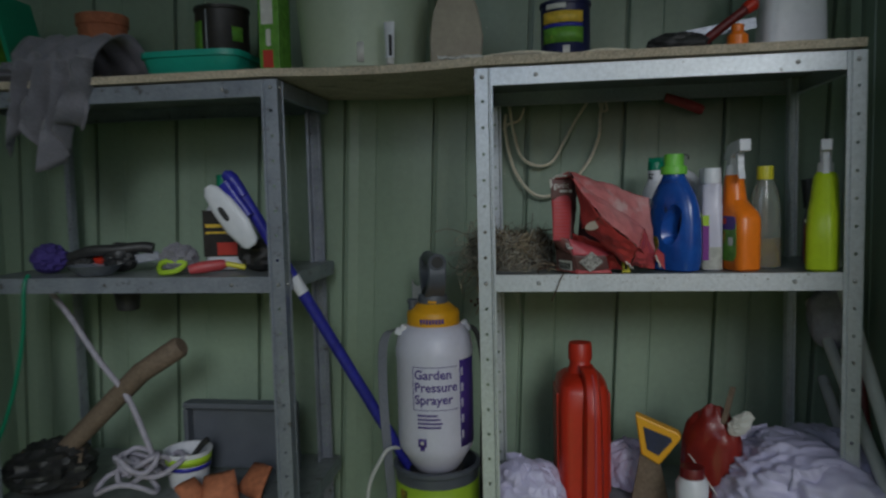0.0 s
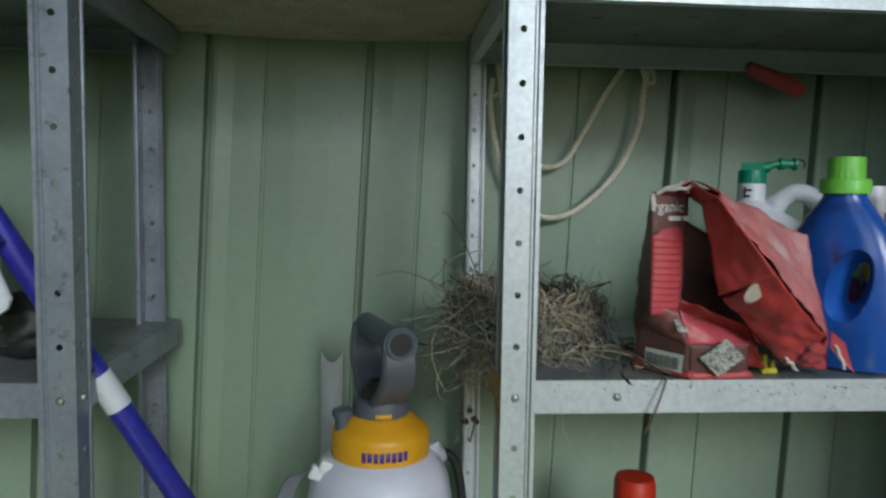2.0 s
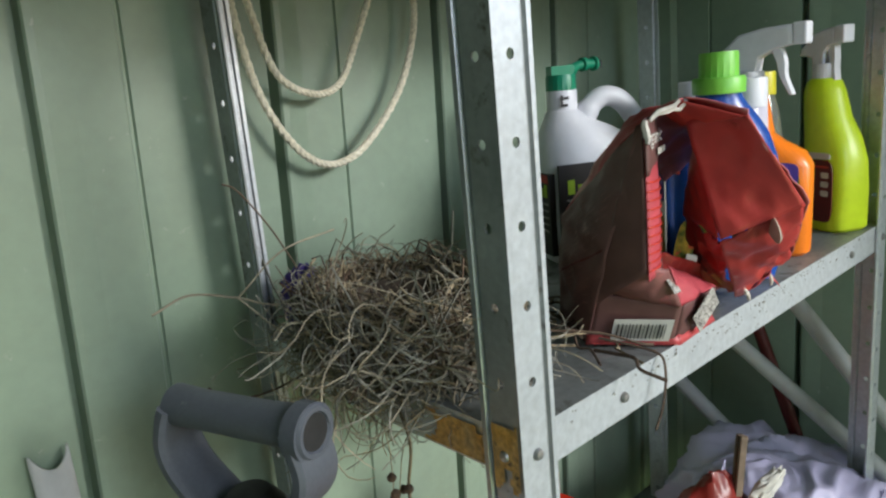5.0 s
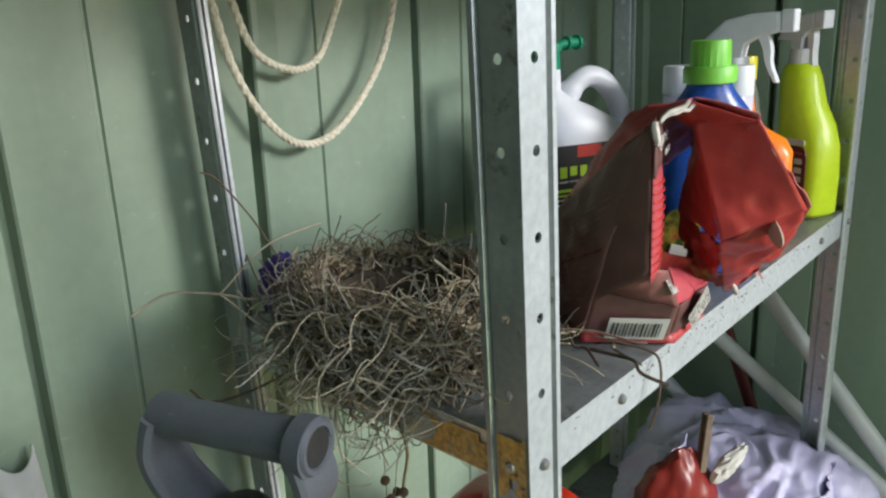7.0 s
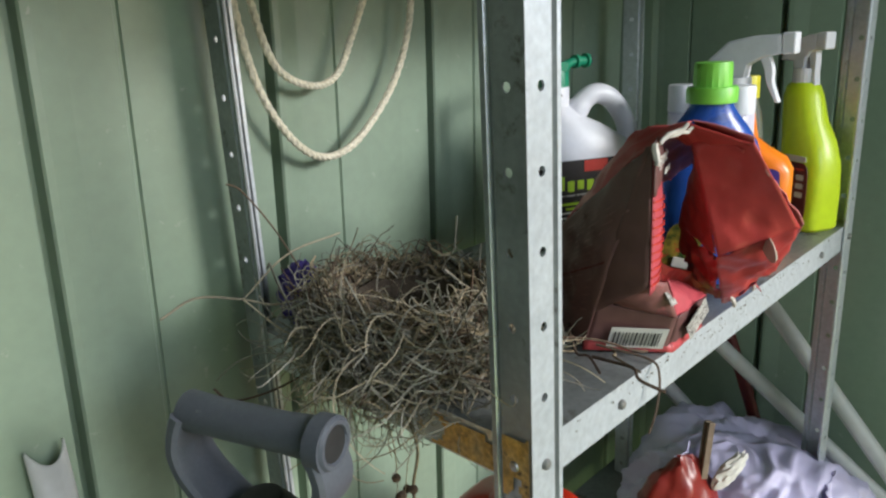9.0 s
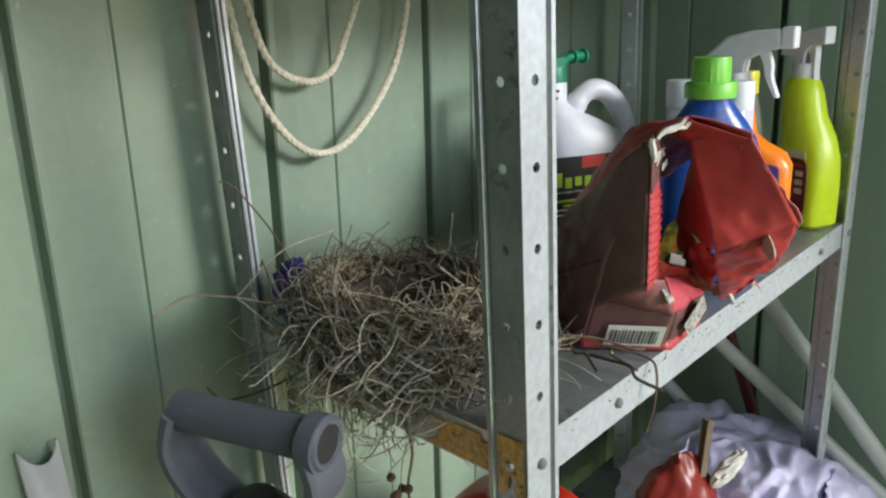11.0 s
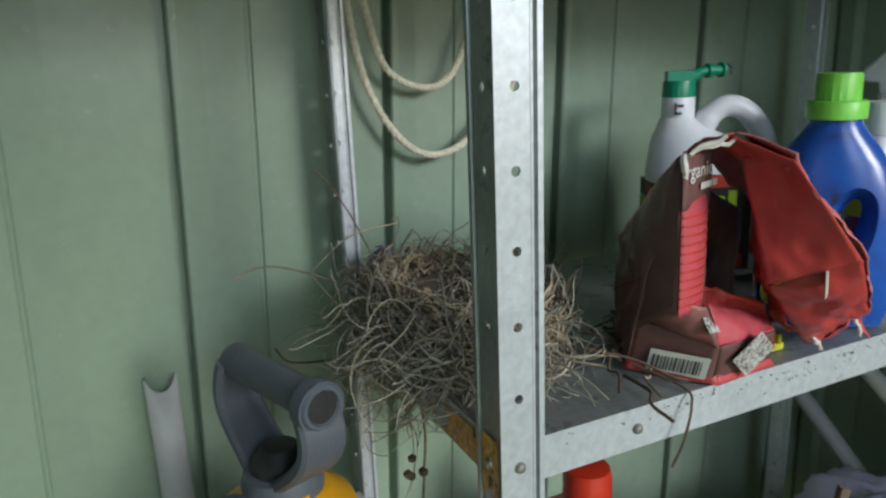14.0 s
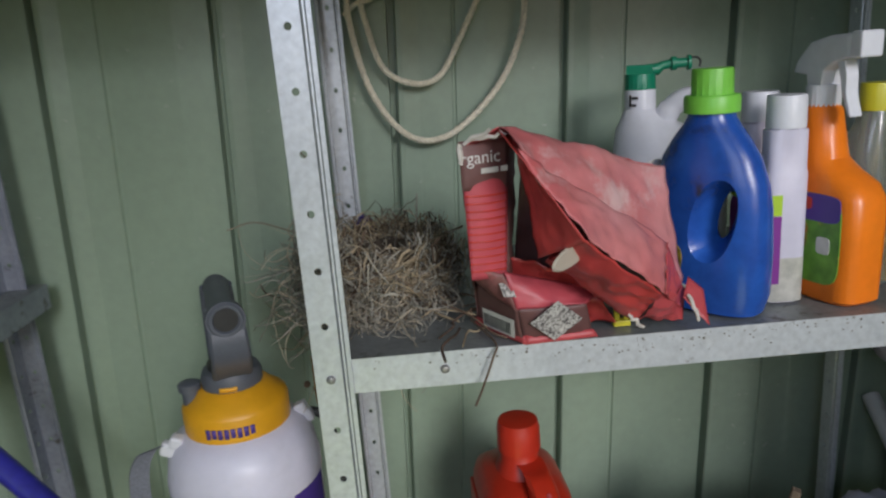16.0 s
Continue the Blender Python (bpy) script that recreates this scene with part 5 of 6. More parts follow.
for k in range(5):
    part("side_mark", moved(wrapped_patch(0.0835, 44, 48 + k % 2, 0.090 + 0.034 * k, 0.108 + 0.034 * k), pose(0, 0, 0, 0, 0, FACE)), MILKY, tank, thick=0.0005)
for s in (-1, 1):
    part("strap_lug", moved(join(box(-0.012, 0.012, -0.006, 0.006, 0.0, 0.016), box(-0.004, 0.010, -0.0075, 0.0075, 0.012, 0.026)), pose(s * 0.070, -0.030 if s < 0 else 0.02, 0.306, 0, -20 * s, 0)), WHITE, sp, smooth=False, bevel=0.003)
line = curve([(-0.072, -0.034, 0.322), (-0.095, -0.036, 0.312), (-0.108, -0.034, 0.270), (-0.110, -0.030, 0.16), (-0.106, -0.024, 0.05), (-0.100, -0.020, -0.06)], 8)
part("strap", loft([[p + Vector((x * 0.011 * 0.75, x * 0.011 * 0.6, 0)) + Vector((y * 0.0008, -y * 0.001, 0)) for x, y in ((-1, -1), (1, -1), (1, 1), (-1, 1))] for p in line]), WEBBING, sp, "hanging grey webbing strap")
part("hose", tube(curve([(0.060, 0.03, 0.318), (0.092, 0.03, 0.300), (0.104, 0.03, 0.20), (0.100, 0.02, 0.05), (0.098, 0.02, -0.10)], 8), 0.0055, 10), DARK, sp)

part("spray_hose", tube(curve([(-0.060, 0.030, 0.03), (-0.098, -0.030, 0.055), (-0.122, -0.045, 0.025), (-0.145, -0.045, -0.03), (-0.152, -0.045, -0.12), (-0.150, -0.045, -0.24)], 8), 0.0045, 8), PVC, sp, "pale looped spray hose")

tub = thing("tall_bin", (SX, SY, 0), "tall grey plastic bin with a lime green band", "bin")
part("bin", lathe([(0.080, 0.0), (0.084, 0.01), (0.0905, 0.86), (0.091, 0.925), (0.096, 0.930), (0.096, 0.938), (0.088, 0.940), (0.086, 0.930), (0.083, 0.60), (0.010, 0.58)], 44), GREY, tub)
part("stand", lathe([(0.06, 0.58), (0.06, 0.925)], 24), DARK, tub)
part("band", moved(wrapped_patch(0.0905, -100, 100, 0.80, 0.905, 40), pose(0, 0, 0)), LIME_PRINT, tub, thick=0.001)
part("band_print", moved(join(wrapped_patch(0.0912, -50, -36, 0.872, 0.895), wrapped_patch(0.0912, 18, 32, 0.865, 0.885), wrapped_patch(0.0912, -8, 2, 0.850, 0.872)), pose(0, 0, 0)), FRUIT_PRINT, tub, thick=0.001)

# white half-round pipe leaning on the wall
t = thing("half_pipe", (-0.203, 0.366, 0.0), "length of white half-round pipe leaning on the wall", "pipe")
rings = []
for z in (0.0, 0.4, 0.8, 1.2, 1.312):
    ring = []
    for k in range(13):
        a = math.pi * k / 12
        dz = -0.013 * math.sin(a) ** 2 if z > 1.3 else 0
        ring.append((0.0155 * math.cos(a), -0.014 * math.sin(a) + 0.012 - (1.31 - z) * 0.07, z + dz))
    rings.append(ring)
part("pipe", loft(rings, caps=False, closed=False), PVC, t, thick=0.0022)

# blue pole with a white brush head
pole = thing("blue_pole", (-0.17, 0.165, 0.0), "royal blue enamelled pole with a white worn joint leaning across", "pole")
a, b_ = Vector((-0.500, 0.026, 1.530)), Vector((-0.20, 0.155, 0.93))
d = b_ - a
foot = a + d * (1.53 / 0.60) * 0.999
O = Vector((-0.17, 0.165, 0.0))
part("tube", tube([p - O for p in (a - d * 0.0, a + d * 0.28, a + d * 0.30, a + d * 0.36, a + d * 0.37, foot)], [0.0125, 0.0125, 0.0128, 0.0128, 0.0125, 0.0125], 16), BLUE_POLE, pole)
part("worn_joint", tube([p - O for p in (a + d * 0.285, a + d * 0.345)], 0.0136, 16), WHITE, pole, "chipped white joint")
part("neck", tube([Vector(p) - O for p in curve([a, (-0.511, 0.026, 1.550), (-0.526, 0.027, 1.568), (-0.540, 0.028, 1.578)], 6)], [0.0125] * 10 + [0.0145] * 6 + [0.010] * 3, 14), BLUE_POLE, pole)
plate = profile_body([(0.0, 0.020, 0.010, 0, 0, 2.4), (0.006, 0.036, 0.016, 0, 0, 2.4), (0.050, 0.056, 0.022, 0, 0, 2.4), (0.100, 0.052, 0.022, -0.002, 0, 2.4), (0.140, 0.036, 0.018, -0.004, 0, 2.2), (0.152, 0.016, 0.010, -0.004, 0, 2)], 30)
at = pose(-0.474, 0.000, 1.430, 0, -35, 0)
head = part("head", moved(plate, Matrix.Translation(-O) @ at), WHITE, pole, "white plastic brush head")
part("slot", moved(loft([oval(0.012, 0.034, z, 0, 0, 2.6, 16) for z in (-0.0135, -0.0100)]), Matrix.Translation(-O) @ at @ pose(-0.006, 0, 0.085, 90, 0, 0) @ pose(0, 0, 0.0225)), DARK, head)
part("bracket", moved(loft([oval(0.026, 0.020, z, 0.024, 0.012, 3, 18) for z in (0.055, 0.060, 0.135, 0.140)]), Matrix.Translation(-O) @ at), BLUE_POLE, head)



# ---- lower shelf of the bright unit ----
LOW = 0.8675
can = thing("jerry_can", (0.186, 0.168, LOW), "red plastic jerry can with a ribbed front handle", "jerry can", rz=4)
part("body", profile_body([(0, 0.096, 0.150, 0, 0, 5), (0.006, 0.106, 0.164, 0, 0, 5), (0.09, 0.108, 0.168, 0, 0, 5), (0.20, 0.108, 0.166, 0, 0, 5), (0.238, 0.106, 0.160, 0, 0, 4.5), (0.254, 0.100, 0.148, 0, 0, 4), (0.264, 0.082, 0.120, 0, 0.002, 3), (0.270, 0.058, 0.070, 0, 0.004, 2.2), (0.284, 0.046, 0.048, 0, 0.004, 2), (0.298, 0.045, 0.046, 0, 0.004, 2)]), RED_CAN, can)
part("lid", moved(join(ribbed(0.0258, 0.296, 0.326, 26), lathe([(0.025, 0.325), (0.0235, 0.332), (0.018, 0.333)], 28)), pose(0, 0.004, 0)), RED_CAN, can)
spine = curve([(0.006, -0.014, 0.286), (0.011, -0.040, 0.284), (0.014, -0.070, 0.262), (0.014, -0.090, 0.21), (0.014, -0.092, 0.16), (0.014, -0.092, 0.08), (0.014, -0.088, 0.0)], 7)
part("handle", loft([[p + Vector((x * (0.014 + 0.008 * i / len(spine)), y * 0.018, 0)) for x, y in ((-1, 0.9), (-1, -0.2), (-0.7, -0.85), (-0.25, -1), (0.25, -1), (0.7, -0.85), (1, -0.2), (1, 0.9))] for i, p in enumerate(spine)]), RED_CAN, can)
part("gauge_strip", tube([p + Vector((0.003, -0.0182, 0)) for p in spine[10:-2]], 0.0026, 6), BAG_RED, can, "paler strip down the handle ridge")
for s in (-1, 1):
    part("panel_rib", loft([[(s * 0.0530 + x * 0.003, y * 0.05, z) for x, y in ((-1, -1), (1, -1), (1, 1), (-1, 1))] for z in (0.02, 0.235)]), RED_CAN, can, smooth=False, bevel=0.002)


def carrier(name, place, size, seed, label, rz=0.0, amp=0.2, boxy=2.6):
    """A slumped thin plastic bag: a boxy swell with long folds, sharp small creases and a crumpled lip."""
    t = thing(name, place, label, "plastic bag", rz=rz, group="plastic bags")
    rx, ry, h = size
    o = Vector((seed, seed * 2.1, seed * 0.7))
    rows = []
    nu, nv = 150, 60
    for j in range(nv + 1):
        th = 0.5 * math.pi * (1.0 - 0.985 * j / nv)
        row = []
        for i in range(nu):
            ph = 2 * math.pi * i / nu
            c, s = math.cos(ph), math.sin(ph)
            cx, sy = math.copysign(abs(c) ** (2 / boxy), c), math.copysign(abs(s) ** (2 / boxy), s)
            rad, up = math.sin(th) ** (2 / boxy), math.cos(th) ** (2 / boxy)
            d = Vector((rad * cx, rad * sy, up))
            bend = Vector((noise.noise(d * 1.3 + o), noise.noise(d * 1.3 + o + Vector((9, 0, 0))), noise.noise(d * 1.3 + o + Vector((0, 9, 0)))))
            q = d + 0.5 * bend
            ridge = lambda f, k: (1 - abs(noise.noise(q * f + o * k)) * 2.4)
            k = 1 + amp * (0.9 * noise.noise(d * 1.1 + o) + 0.50 * ridge(1.5, 1.0) + 0.30 * ridge(3.1, 1.7) + 0.17 * ridge(6.3, 2.3) + 0.07 * ridge(13.0, 0.6) - 0.35)
            row.append((rx * d.x * k, ry * d.y * k, max(0.0, h * d.z * (0.35 + 0.65 * k))))
        rows.append(row)
    film = part("film", loft(rows), POLYTHENE, t)
    film.data.set_sharp_from_angle(angle=radians(75))
    for k, (a0, lift) in enumerate(((2.5, 0.9), (4.4, 0.8))):
        x, y = 0.72 * rx * math.cos(a0), 0.72 * ry * math.sin(a0)
        w = 0.30 * rx
        lip = sheet((x - w, y, h * (lift - 0.25)), (x + w, y + 0.006, h * (lift - 0.2)), (x + 0.9 * w, y - 0.014, h * (lift + 0.16)), (x - 0.8 * w, y - 0.010, h * (lift + 0.10)), 22, 14, 0.010, 26.0, 0.012, seed + k)
        part("open_lip", lip, POLYTHENE, t, "crumpled lip of the bag", thick=0.0006)
    return t


carrier("plastic_bag", (0.622, 0.098, LOW), (0.166, 0.165, 0.158), 3.3, "crumpled white plastic carrier bag with a lilac cast", 6, 0.22)
carrier("plastic_bag", (0.075, 0.085, LOW), (0.074, 0.066, 0.100), 8.1, "small crumpled white plastic bag beside the red can", -20, 0.15)
carrier("plastic_bag", (0.300, 0.235, LOW), (0.056, 0.056, 0.095), 5.7, "crumpled white plastic bag behind the packets", 35, 0.15)
t = thing("yellow_trowel", (0.335, 0.115, LOW), "yellow plastic triangle-handled trowel with blue panel", "trowel", rz=-12)
tri_ = [(-0.040, 0.195), (-0.028, 0.110), (0.008, 0.090), (0.052, 0.150), (0.046, 0.162)]
part("handle", loft([[(x, y, z) for x, z in tri_] for y in (-0.012, 0.012)]), SUNNY, t, smooth=False, bevel=0.004)
part("panel", loft([[(x * 0.62 + 0.002, y, 0.138 + (z - 0.138) * 0.55) for x, z in tri_] for y in (-0.0145, 0.0145)]), NAVY, t, smooth=False)
part("blade", loft([[(x, y, z) for x, z in ((-0.03, 0.112), (0.01, 0.092), (0.03, 0.0), (-0.05, 0.0))] for y in (-0.003, 0.003)]), WOOD, t, smooth=False, bevel=0.002)
t = thing("red_packet", (0.446, 0.112, LOW), "torn red foil packet with a folded paper top and peg", "packet", rz=-30)
t.scale = (1.22, 1.22, 1.24)
bm = crumpled(0.046, 0.030, 0.084, 0.10, 6.2, 1.4, 40, 26)
part("foil", bm, DARK_FOIL, t, "shiny dark red foil")
part("folded_paper", moved(crumpled(0.011, 0.006, 0.024, 0.3, 1.2, 2.4, 20, 14), pose(0.034, -0.014, 0.135, 20, 35, 20)), PAPER, t, smooth=False)
part("fold_line", tube([(-0.046, -0.012, 0.10), (-0.02, -0.034, 0.09), (0.02, -0.036, 0.04)], 0.0012, 5), PAPER, t)
part("peg", moved(join(box(-0.004, 0.004, -0.005, -0.001, 0, 0.062), box(-0.004, 0.004, 0.001, 0.005, 0, 0.062)), pose(0.022, -0.010, 0.150, -8, 12, 0)), WOOD, t, "wooden clothes peg", smooth=False, bevel=0.001)
t = thing("white_tub", (0.392, 0.030, LOW), "small white plastic tub with red lid", "tub")
part("tub", lathe([(0.026, 0), (0.029, 0.004), (0.031, 0.085), (0.024, 0.098)], 28), WHITE, t)
part("lid", ribbed(0.0235, 0.098, 0.118, 20), MAROON_PRINT, t)

# pipes and a stick leaning in the corner
for pts, r, m_, nm, lb in (([(0.722, 0.268, 1.40), (0.7275, -0.067, 1.0), (0.741, -0.90, 0.001)], 0.0125, PVC, "white_pipe", "white plastic pipe leaning behind the shelving"),
                           ([(0.725, 0.361, 1.25), (0.714, -0.007, 1.0), (0.670, -1.48, 0.001)], 0.0120, PVC, "white_pipe", "white plastic pipe with a fitting, leaning in the corner"),
                           ([(0.752, 0.372, 1.075), (0.742, -0.007, 0.79), (0.735, -1.06, 0.001)], 0.0125, PVC, "white_pipe", "white plastic pipe leaning in the corner"),
                           ([(0.752, 0.255, 1.34), (0.752, 0.14, 1.03), (0.755, -0.24, 0.001)], 0.0095, MAROON_PRINT, "dark_stick", "dark red and blue garden stake leaning in the corner")):
    base = Vector(pts[-1])
    t = thing(nm, tuple(base), lb, "pipe" if nm == "white_pipe" else "stake", group="pipes in the corner" if nm == "white_pipe" else "")
    part("shaft", tube([Vector(p) - base for p in pts], r, 16), m_, t)
    if "fitting" in lb:
        q = Vector(pts[0]) - base
        dd = (Vector(pts[1]) - Vector(pts[0])).normalized()
        part("fitting", tube([q - dd * 0.01, q + dd * 0.035], 0.0165, 16), PVC, t)
t = thing("dust_mask", (0.742, 0.296, 1.16), "grey rounded dusty cloth hung in the corner", "cloth")
part("cloth", crumpled(0.050, 0.045, 0.070, 0.08, 3.0, 1.4), LILAC_ROPE, t)

# ---- left unit: middle shelf ----
t = thing("weedkiller_bottle", (-0.610, 0.170, SHELF), "white plastic bottle with black and red label, green cap", "bottle", rz=4)
part("body", profile_body([(0, 0.078, 0.05, 0, 0, 3.4), (0.005, 0.088, 0.058, 0, 0, 3.4), (0.125, 0.088, 0.058, 0, 0, 3.2), (0.140, 0.078, 0.052, 0, 0, 2.6), (0.165, 0.040, 0.036, 0, 0, 2), (0.195, 0.028, 0.028, 0, 0, 2)]), WHITE, t)
part("cap", ribbed(0.0165, 0.188, 0.215, 18), GREEN_HEAD, t)
for nm, x0, x1, z0, z1, m_, yy in (("label", -0.042, 0.042, 0.03, 0.135, INK, 0.0296), ("label_band", -0.036, 0.034, 0.096, 0.104, YELLOW_PRINT, 0.0302), ("label_band", -0.036, 0.02, 0.082, 0.087, YELLOW_PRINT, 0.0302), ("label_block", -0.01, 0.036, 0.034, 0.062, RED_PRINT, 0.0302), ("label_block", 0.002, 0.03, 0.112, 0.130, RED_PRINT, 0.0302)):
    part(nm, box(x0, x1, -yy, -yy + 0.004, z0, z1), m_, t, smooth=False)
t = thing("pruning_shears", (-0.84, 0.115, SHELF), "black and red garden shears lying on the shelf", "shears", rz=6)
part("handle", tube(curve([(-0.11, -0.01, 0.036), (-0.06, -0.02, 0.050), (0.0, -0.015, 0.052), (0.05, 0.0, 0.056), (0.075, 0.005, 0.052)], 6), 0.0125, 10), DARK, t)
part("handle", tube(curve([(-0.10, 0.02, 0.026), (-0.05, 0.0, 0.028), (0.0, -0.008, 0.032), (0.03, -0.005, 0.030)], 6), 0.0115, 10), RED_CAN, t)
part("pivot", crumpled(0.032, 0.026, 0.030, 0.22, 2.2), DARK, t)
part("blade", moved(box(0.0, 0.09, -0.004, 0.004, 0.012, 0.034), pose(0.0, 0, 0, 0, -8, 8)), GALV_DULL, t, smooth=False, bevel=0.003)
part("spring", moved(crumpled(0.030, 0.02, 0.018, 0.3, 7.2), pose(-0.085, 0.0, 0)), DARK, t)
t = thing("grey_dish", (-0.862, 0.055, SHELF), "shallow grey metal dish", "dish")
part("dish", lathe([(0.030, 0), (0.036, 0.002), (0.056, 0.022), (0.058, 0.023), (0.053, 0.021), (0.034, 0.005), (0.004, 0.005)], 32), GALV_DULL, t)
t = thing("gardening_glove", (-0.675, 0.072, SHELF), "grey gardening glove with a lime green cuff", "glove")
part("glove", crumpled(0.034, 0.030, 0.030, 0.22, 5.1), RAG, t)
part("cuff", tube(curve([(-0.036, -0.02, 0.010), (-0.02, -0.036, 0.006), (0.012, -0.036, 0.010), (0.026, -0.024, 0.024), (0.0, -0.032, 0.030), (-0.024, -0.030, 0.026), (-0.036, -0.02, 0.010)], 6), 0.0058, 8), LIME_PRINT, t, "lime green cuff")
t = thing("hand_tool", (-0.590, 0.050, SHELF), "faded red handled hand tool", "tool", rz=20)
part("handle", tube([(-0.045, 0, 0.012), (-0.02, 0, 0.016), (0.02, 0, 0.020), (0.03, 0, 0.022)], [0.010, 0.013, 0.012, 0.008], 12), BAG_RED, t)
part("ferrule", tube([(0.03, 0, 0.022), (0.07, 0, 0.012)], 0.006, 10), YELLOW_CAP, t)
t = thing("dark_pouch", (-0.500, 0.105, SHELF), "small dark cloth pouch", "pouch")
part("pouch", crumpled(0.042, 0.036, 0.034, 0.14, 9.3), DARK, t)
t = thing("violet_bundle", (-1.005, 0.10, SHELF), "crumpled violet cloth bundle at the shelf's end", "cloth")
part("cloth", crumpled(0.034, 0.03, 0.030, 0.25, 2.9), CLOTH_BLUE, t)
t = thing("hanging_pot", (-0.828, 0.115, 1.280), "small black pot hung under the shelf", "pot")
part("pot", lathe([(0.020, 0), (0.024, 0.002), (0.031, 0.050), (0.033, 0.053), (0.028, 0.050), (0.004, 0.006)], 24), DARK, t)

# ---- left unit: lower shelf ----
t = thing("mallet", (-0.86, 0.12, LOW), "heavy mallet with a thick weathered wooden handle", "mallet", rz=0)
part("handle", tube([(-0.20, -0.05, -0.0 + 0.02), (-0.10, -0.02, 0.12), (0.05, 0.0, 0.265), (0.145, 0.005, 0.325), (0.152, 0.005, 0.329)], [0.023, 0.023, 0.024, 0.025, 0.020], 14), WOOD, t)
part("head", moved(loft([oval(0.09, 0.09, z, 0, 0, 4, 24) for z in (-0.07, -0.066, 0.066, 0.07)]), pose(-0.16, -0.03, 0.046, 0, 90, 20)), WOOD, t, smooth=False, bevel=0.004)
t = thing("lilac_cord", (-0.80, 0.09, LOW), "tangle of thick pale lilac cord hanging from the shelf", "cord")
part("hanging_run", tube(curve([(-0.20, 0.0, 0.455), (-0.165, 0.01, 0.40), (-0.10, 0.01, 0.30), (-0.035, 0.01, 0.215), (0.005, 0.01, 0.12), (0.025, 0.01, 0.06)], 8), 0.0065, 8), LILAC_ROPE, t)
for k in range(7):
    o = Vector((random.uniform(-0.05, 0.04), random.uniform(-0.05, 0.03), 0.03 + 0.009 * k))
    r1, r2, ph = random.uniform(0.045, 0.085), random.uniform(0.025, 0.05), random.uniform(0, 6)
    pts = [o + Vector((r1 * math.cos(ph + a * 0.6), r2 * math.sin(ph + a * 0.6), 0.016 * math.sin(a * 1.3 + k))) for a in range(11)]
    part("coil", tube(curve(pts, 5), 0.0058, 8), LILAC_ROPE, t)
t = thing("paint_pail", (-0.712, 0.135, LOW), "small white paint pail with lime and blue stripes", "pail")
part("pail", lathe([(0.040, 0), (0.043, 0.004), (0.052, 0.078), (0.055, 0.080), (0.055, 0.085), (0.050, 0.084), (0.046, 0.04), (0.005, 0.03)], 36), WHITE, t)
part("stripe", lathe([(0.0500, 0.056), (0.0524, 0.074)], 36, caps=False), LIME_PRINT, t, thick=0.001)
part("stripe", lathe([(0.0487, 0.044), (0.0498, 0.054)], 36, caps=False), BLUE_POLE, t, thick=0.001)
part("brush_handle", tube([(0.0, 0, 0.05), (0.035, 0.0, 0.095), (0.05, 0, 0.108)], 0.007, 8), DARK, t)
for k, (x, y, s, rz) in enumerate(((-0.60, 0.06, 1.0, 20), (-0.535, 0.10, 1.15, -35), (-0.655, 0.04, 0.8, 70))):
    t = thing("terracotta_shard", (x, y, LOW), "broken piece of orange terracotta pot", "shard", rz=rz, group="terracotta shards")
    part("shard", sheet((-0.04 * s, -0.02, 0.0), (0.04 * s, -0.02, 0.0), (0.03 * s, 0.02, 0.055 * s), (-0.035 * s, 0.025, 0.045 * s), 8, 6, 0.004, 30, 0.014, k), TERRACOTTA, t, thick=0.008)
t = thing("grey_tray", (-0.60, 0.235, LOW), "shallow dark grey plastic tray stood on edge", "tray")
part("base", box(-0.16, 0.12, 0.0, 0.012, 0.0, 0.17), GREY, t, smooth=False, bevel=0.004)
for nm, x0, x1, z0, z1 in (("rim", -0.16, 0.12, 0.156, 0.17), ("rim", -0.16, -0.148, 0.0, 0.154), ("rim", 0.108, 0.12, 0.0, 0.154)):
    part(nm, box(x0, x1, -0.03, -0.001, z0, z1), GREY, t, smooth=False, bevel=0.003)
t = thing("dark_bundle", (-1.02, 0.08, LOW), "bundle of dark cloth on the lower shelf", "cloth")
part("cloth", crumpled(0.075, 0.08, 0.050, 0.25, 6.6), DARK, t)
t = thing("loose_cable", (-1.02, 0.03, SHELF), "thin dark green cable hanging past the shelf", "cable")
part("cable", tube(curve([(0.03, -0.02, 0.006), (0.028, -0.034, -0.02), (0.02, -0.036, -0.12), (-0.01, -0.036, -0.24), (-0.05, -0.036, -0.34), (-0.09, -0.034, -0.40)], 8), 0.0045, 8), GREEN_HEAD, t)

# ---- on the board above ----
TOPZ = 1.7825
t = thing("grey_rag", (-0.885, 0.050, TOPZ), "dusty grey cloth hanging over the board's edge", "rag")
rows = []
for j in range(30):
    v = j / 29
    row = []
    for i in range(22):
        u = i / 21 - 0.5
        x = u * (0.22 - 0.08 * v) + 0.05 * (0.5 - v) + 0.014 * noise.noise(Vector((u * 7, v * 5, 1)))
        fold = 0.022 * math.sin(u * 24 + 3 * v) * (0.4 + v) + 0.014 * noise.noise(Vector((u * 9, v * 7, 4)))
        if v < 0.42:
            y, z = 0.11 - 0.17 * (v / 0.42), 0.022 + 0.075 * math.sin(math.pi * v / 0.42 * 0.9) + 0.5 * fold
        else:
            w = (v - 0.42) / 0.58
            y, z = -0.070 + fold, 0.042 - (0.185 + 0.05 * math.sin(u * 9 + 1)) * w
        row.append((x, y, z))
    rows.append(row)
part("cloth", loft(rows, caps=False, closed=False), RAG, t, thick=0.003)
part("cloth_tail", moved(crumpled(0.085, 0.05, 0.022, 0.3, 3.6), pose(-0.13, 0.02, 0)), RAG, t)
t = thing("slatted_rack", (-1.075, 0.13, TOPZ), "small dark green slatted rack", "rack")
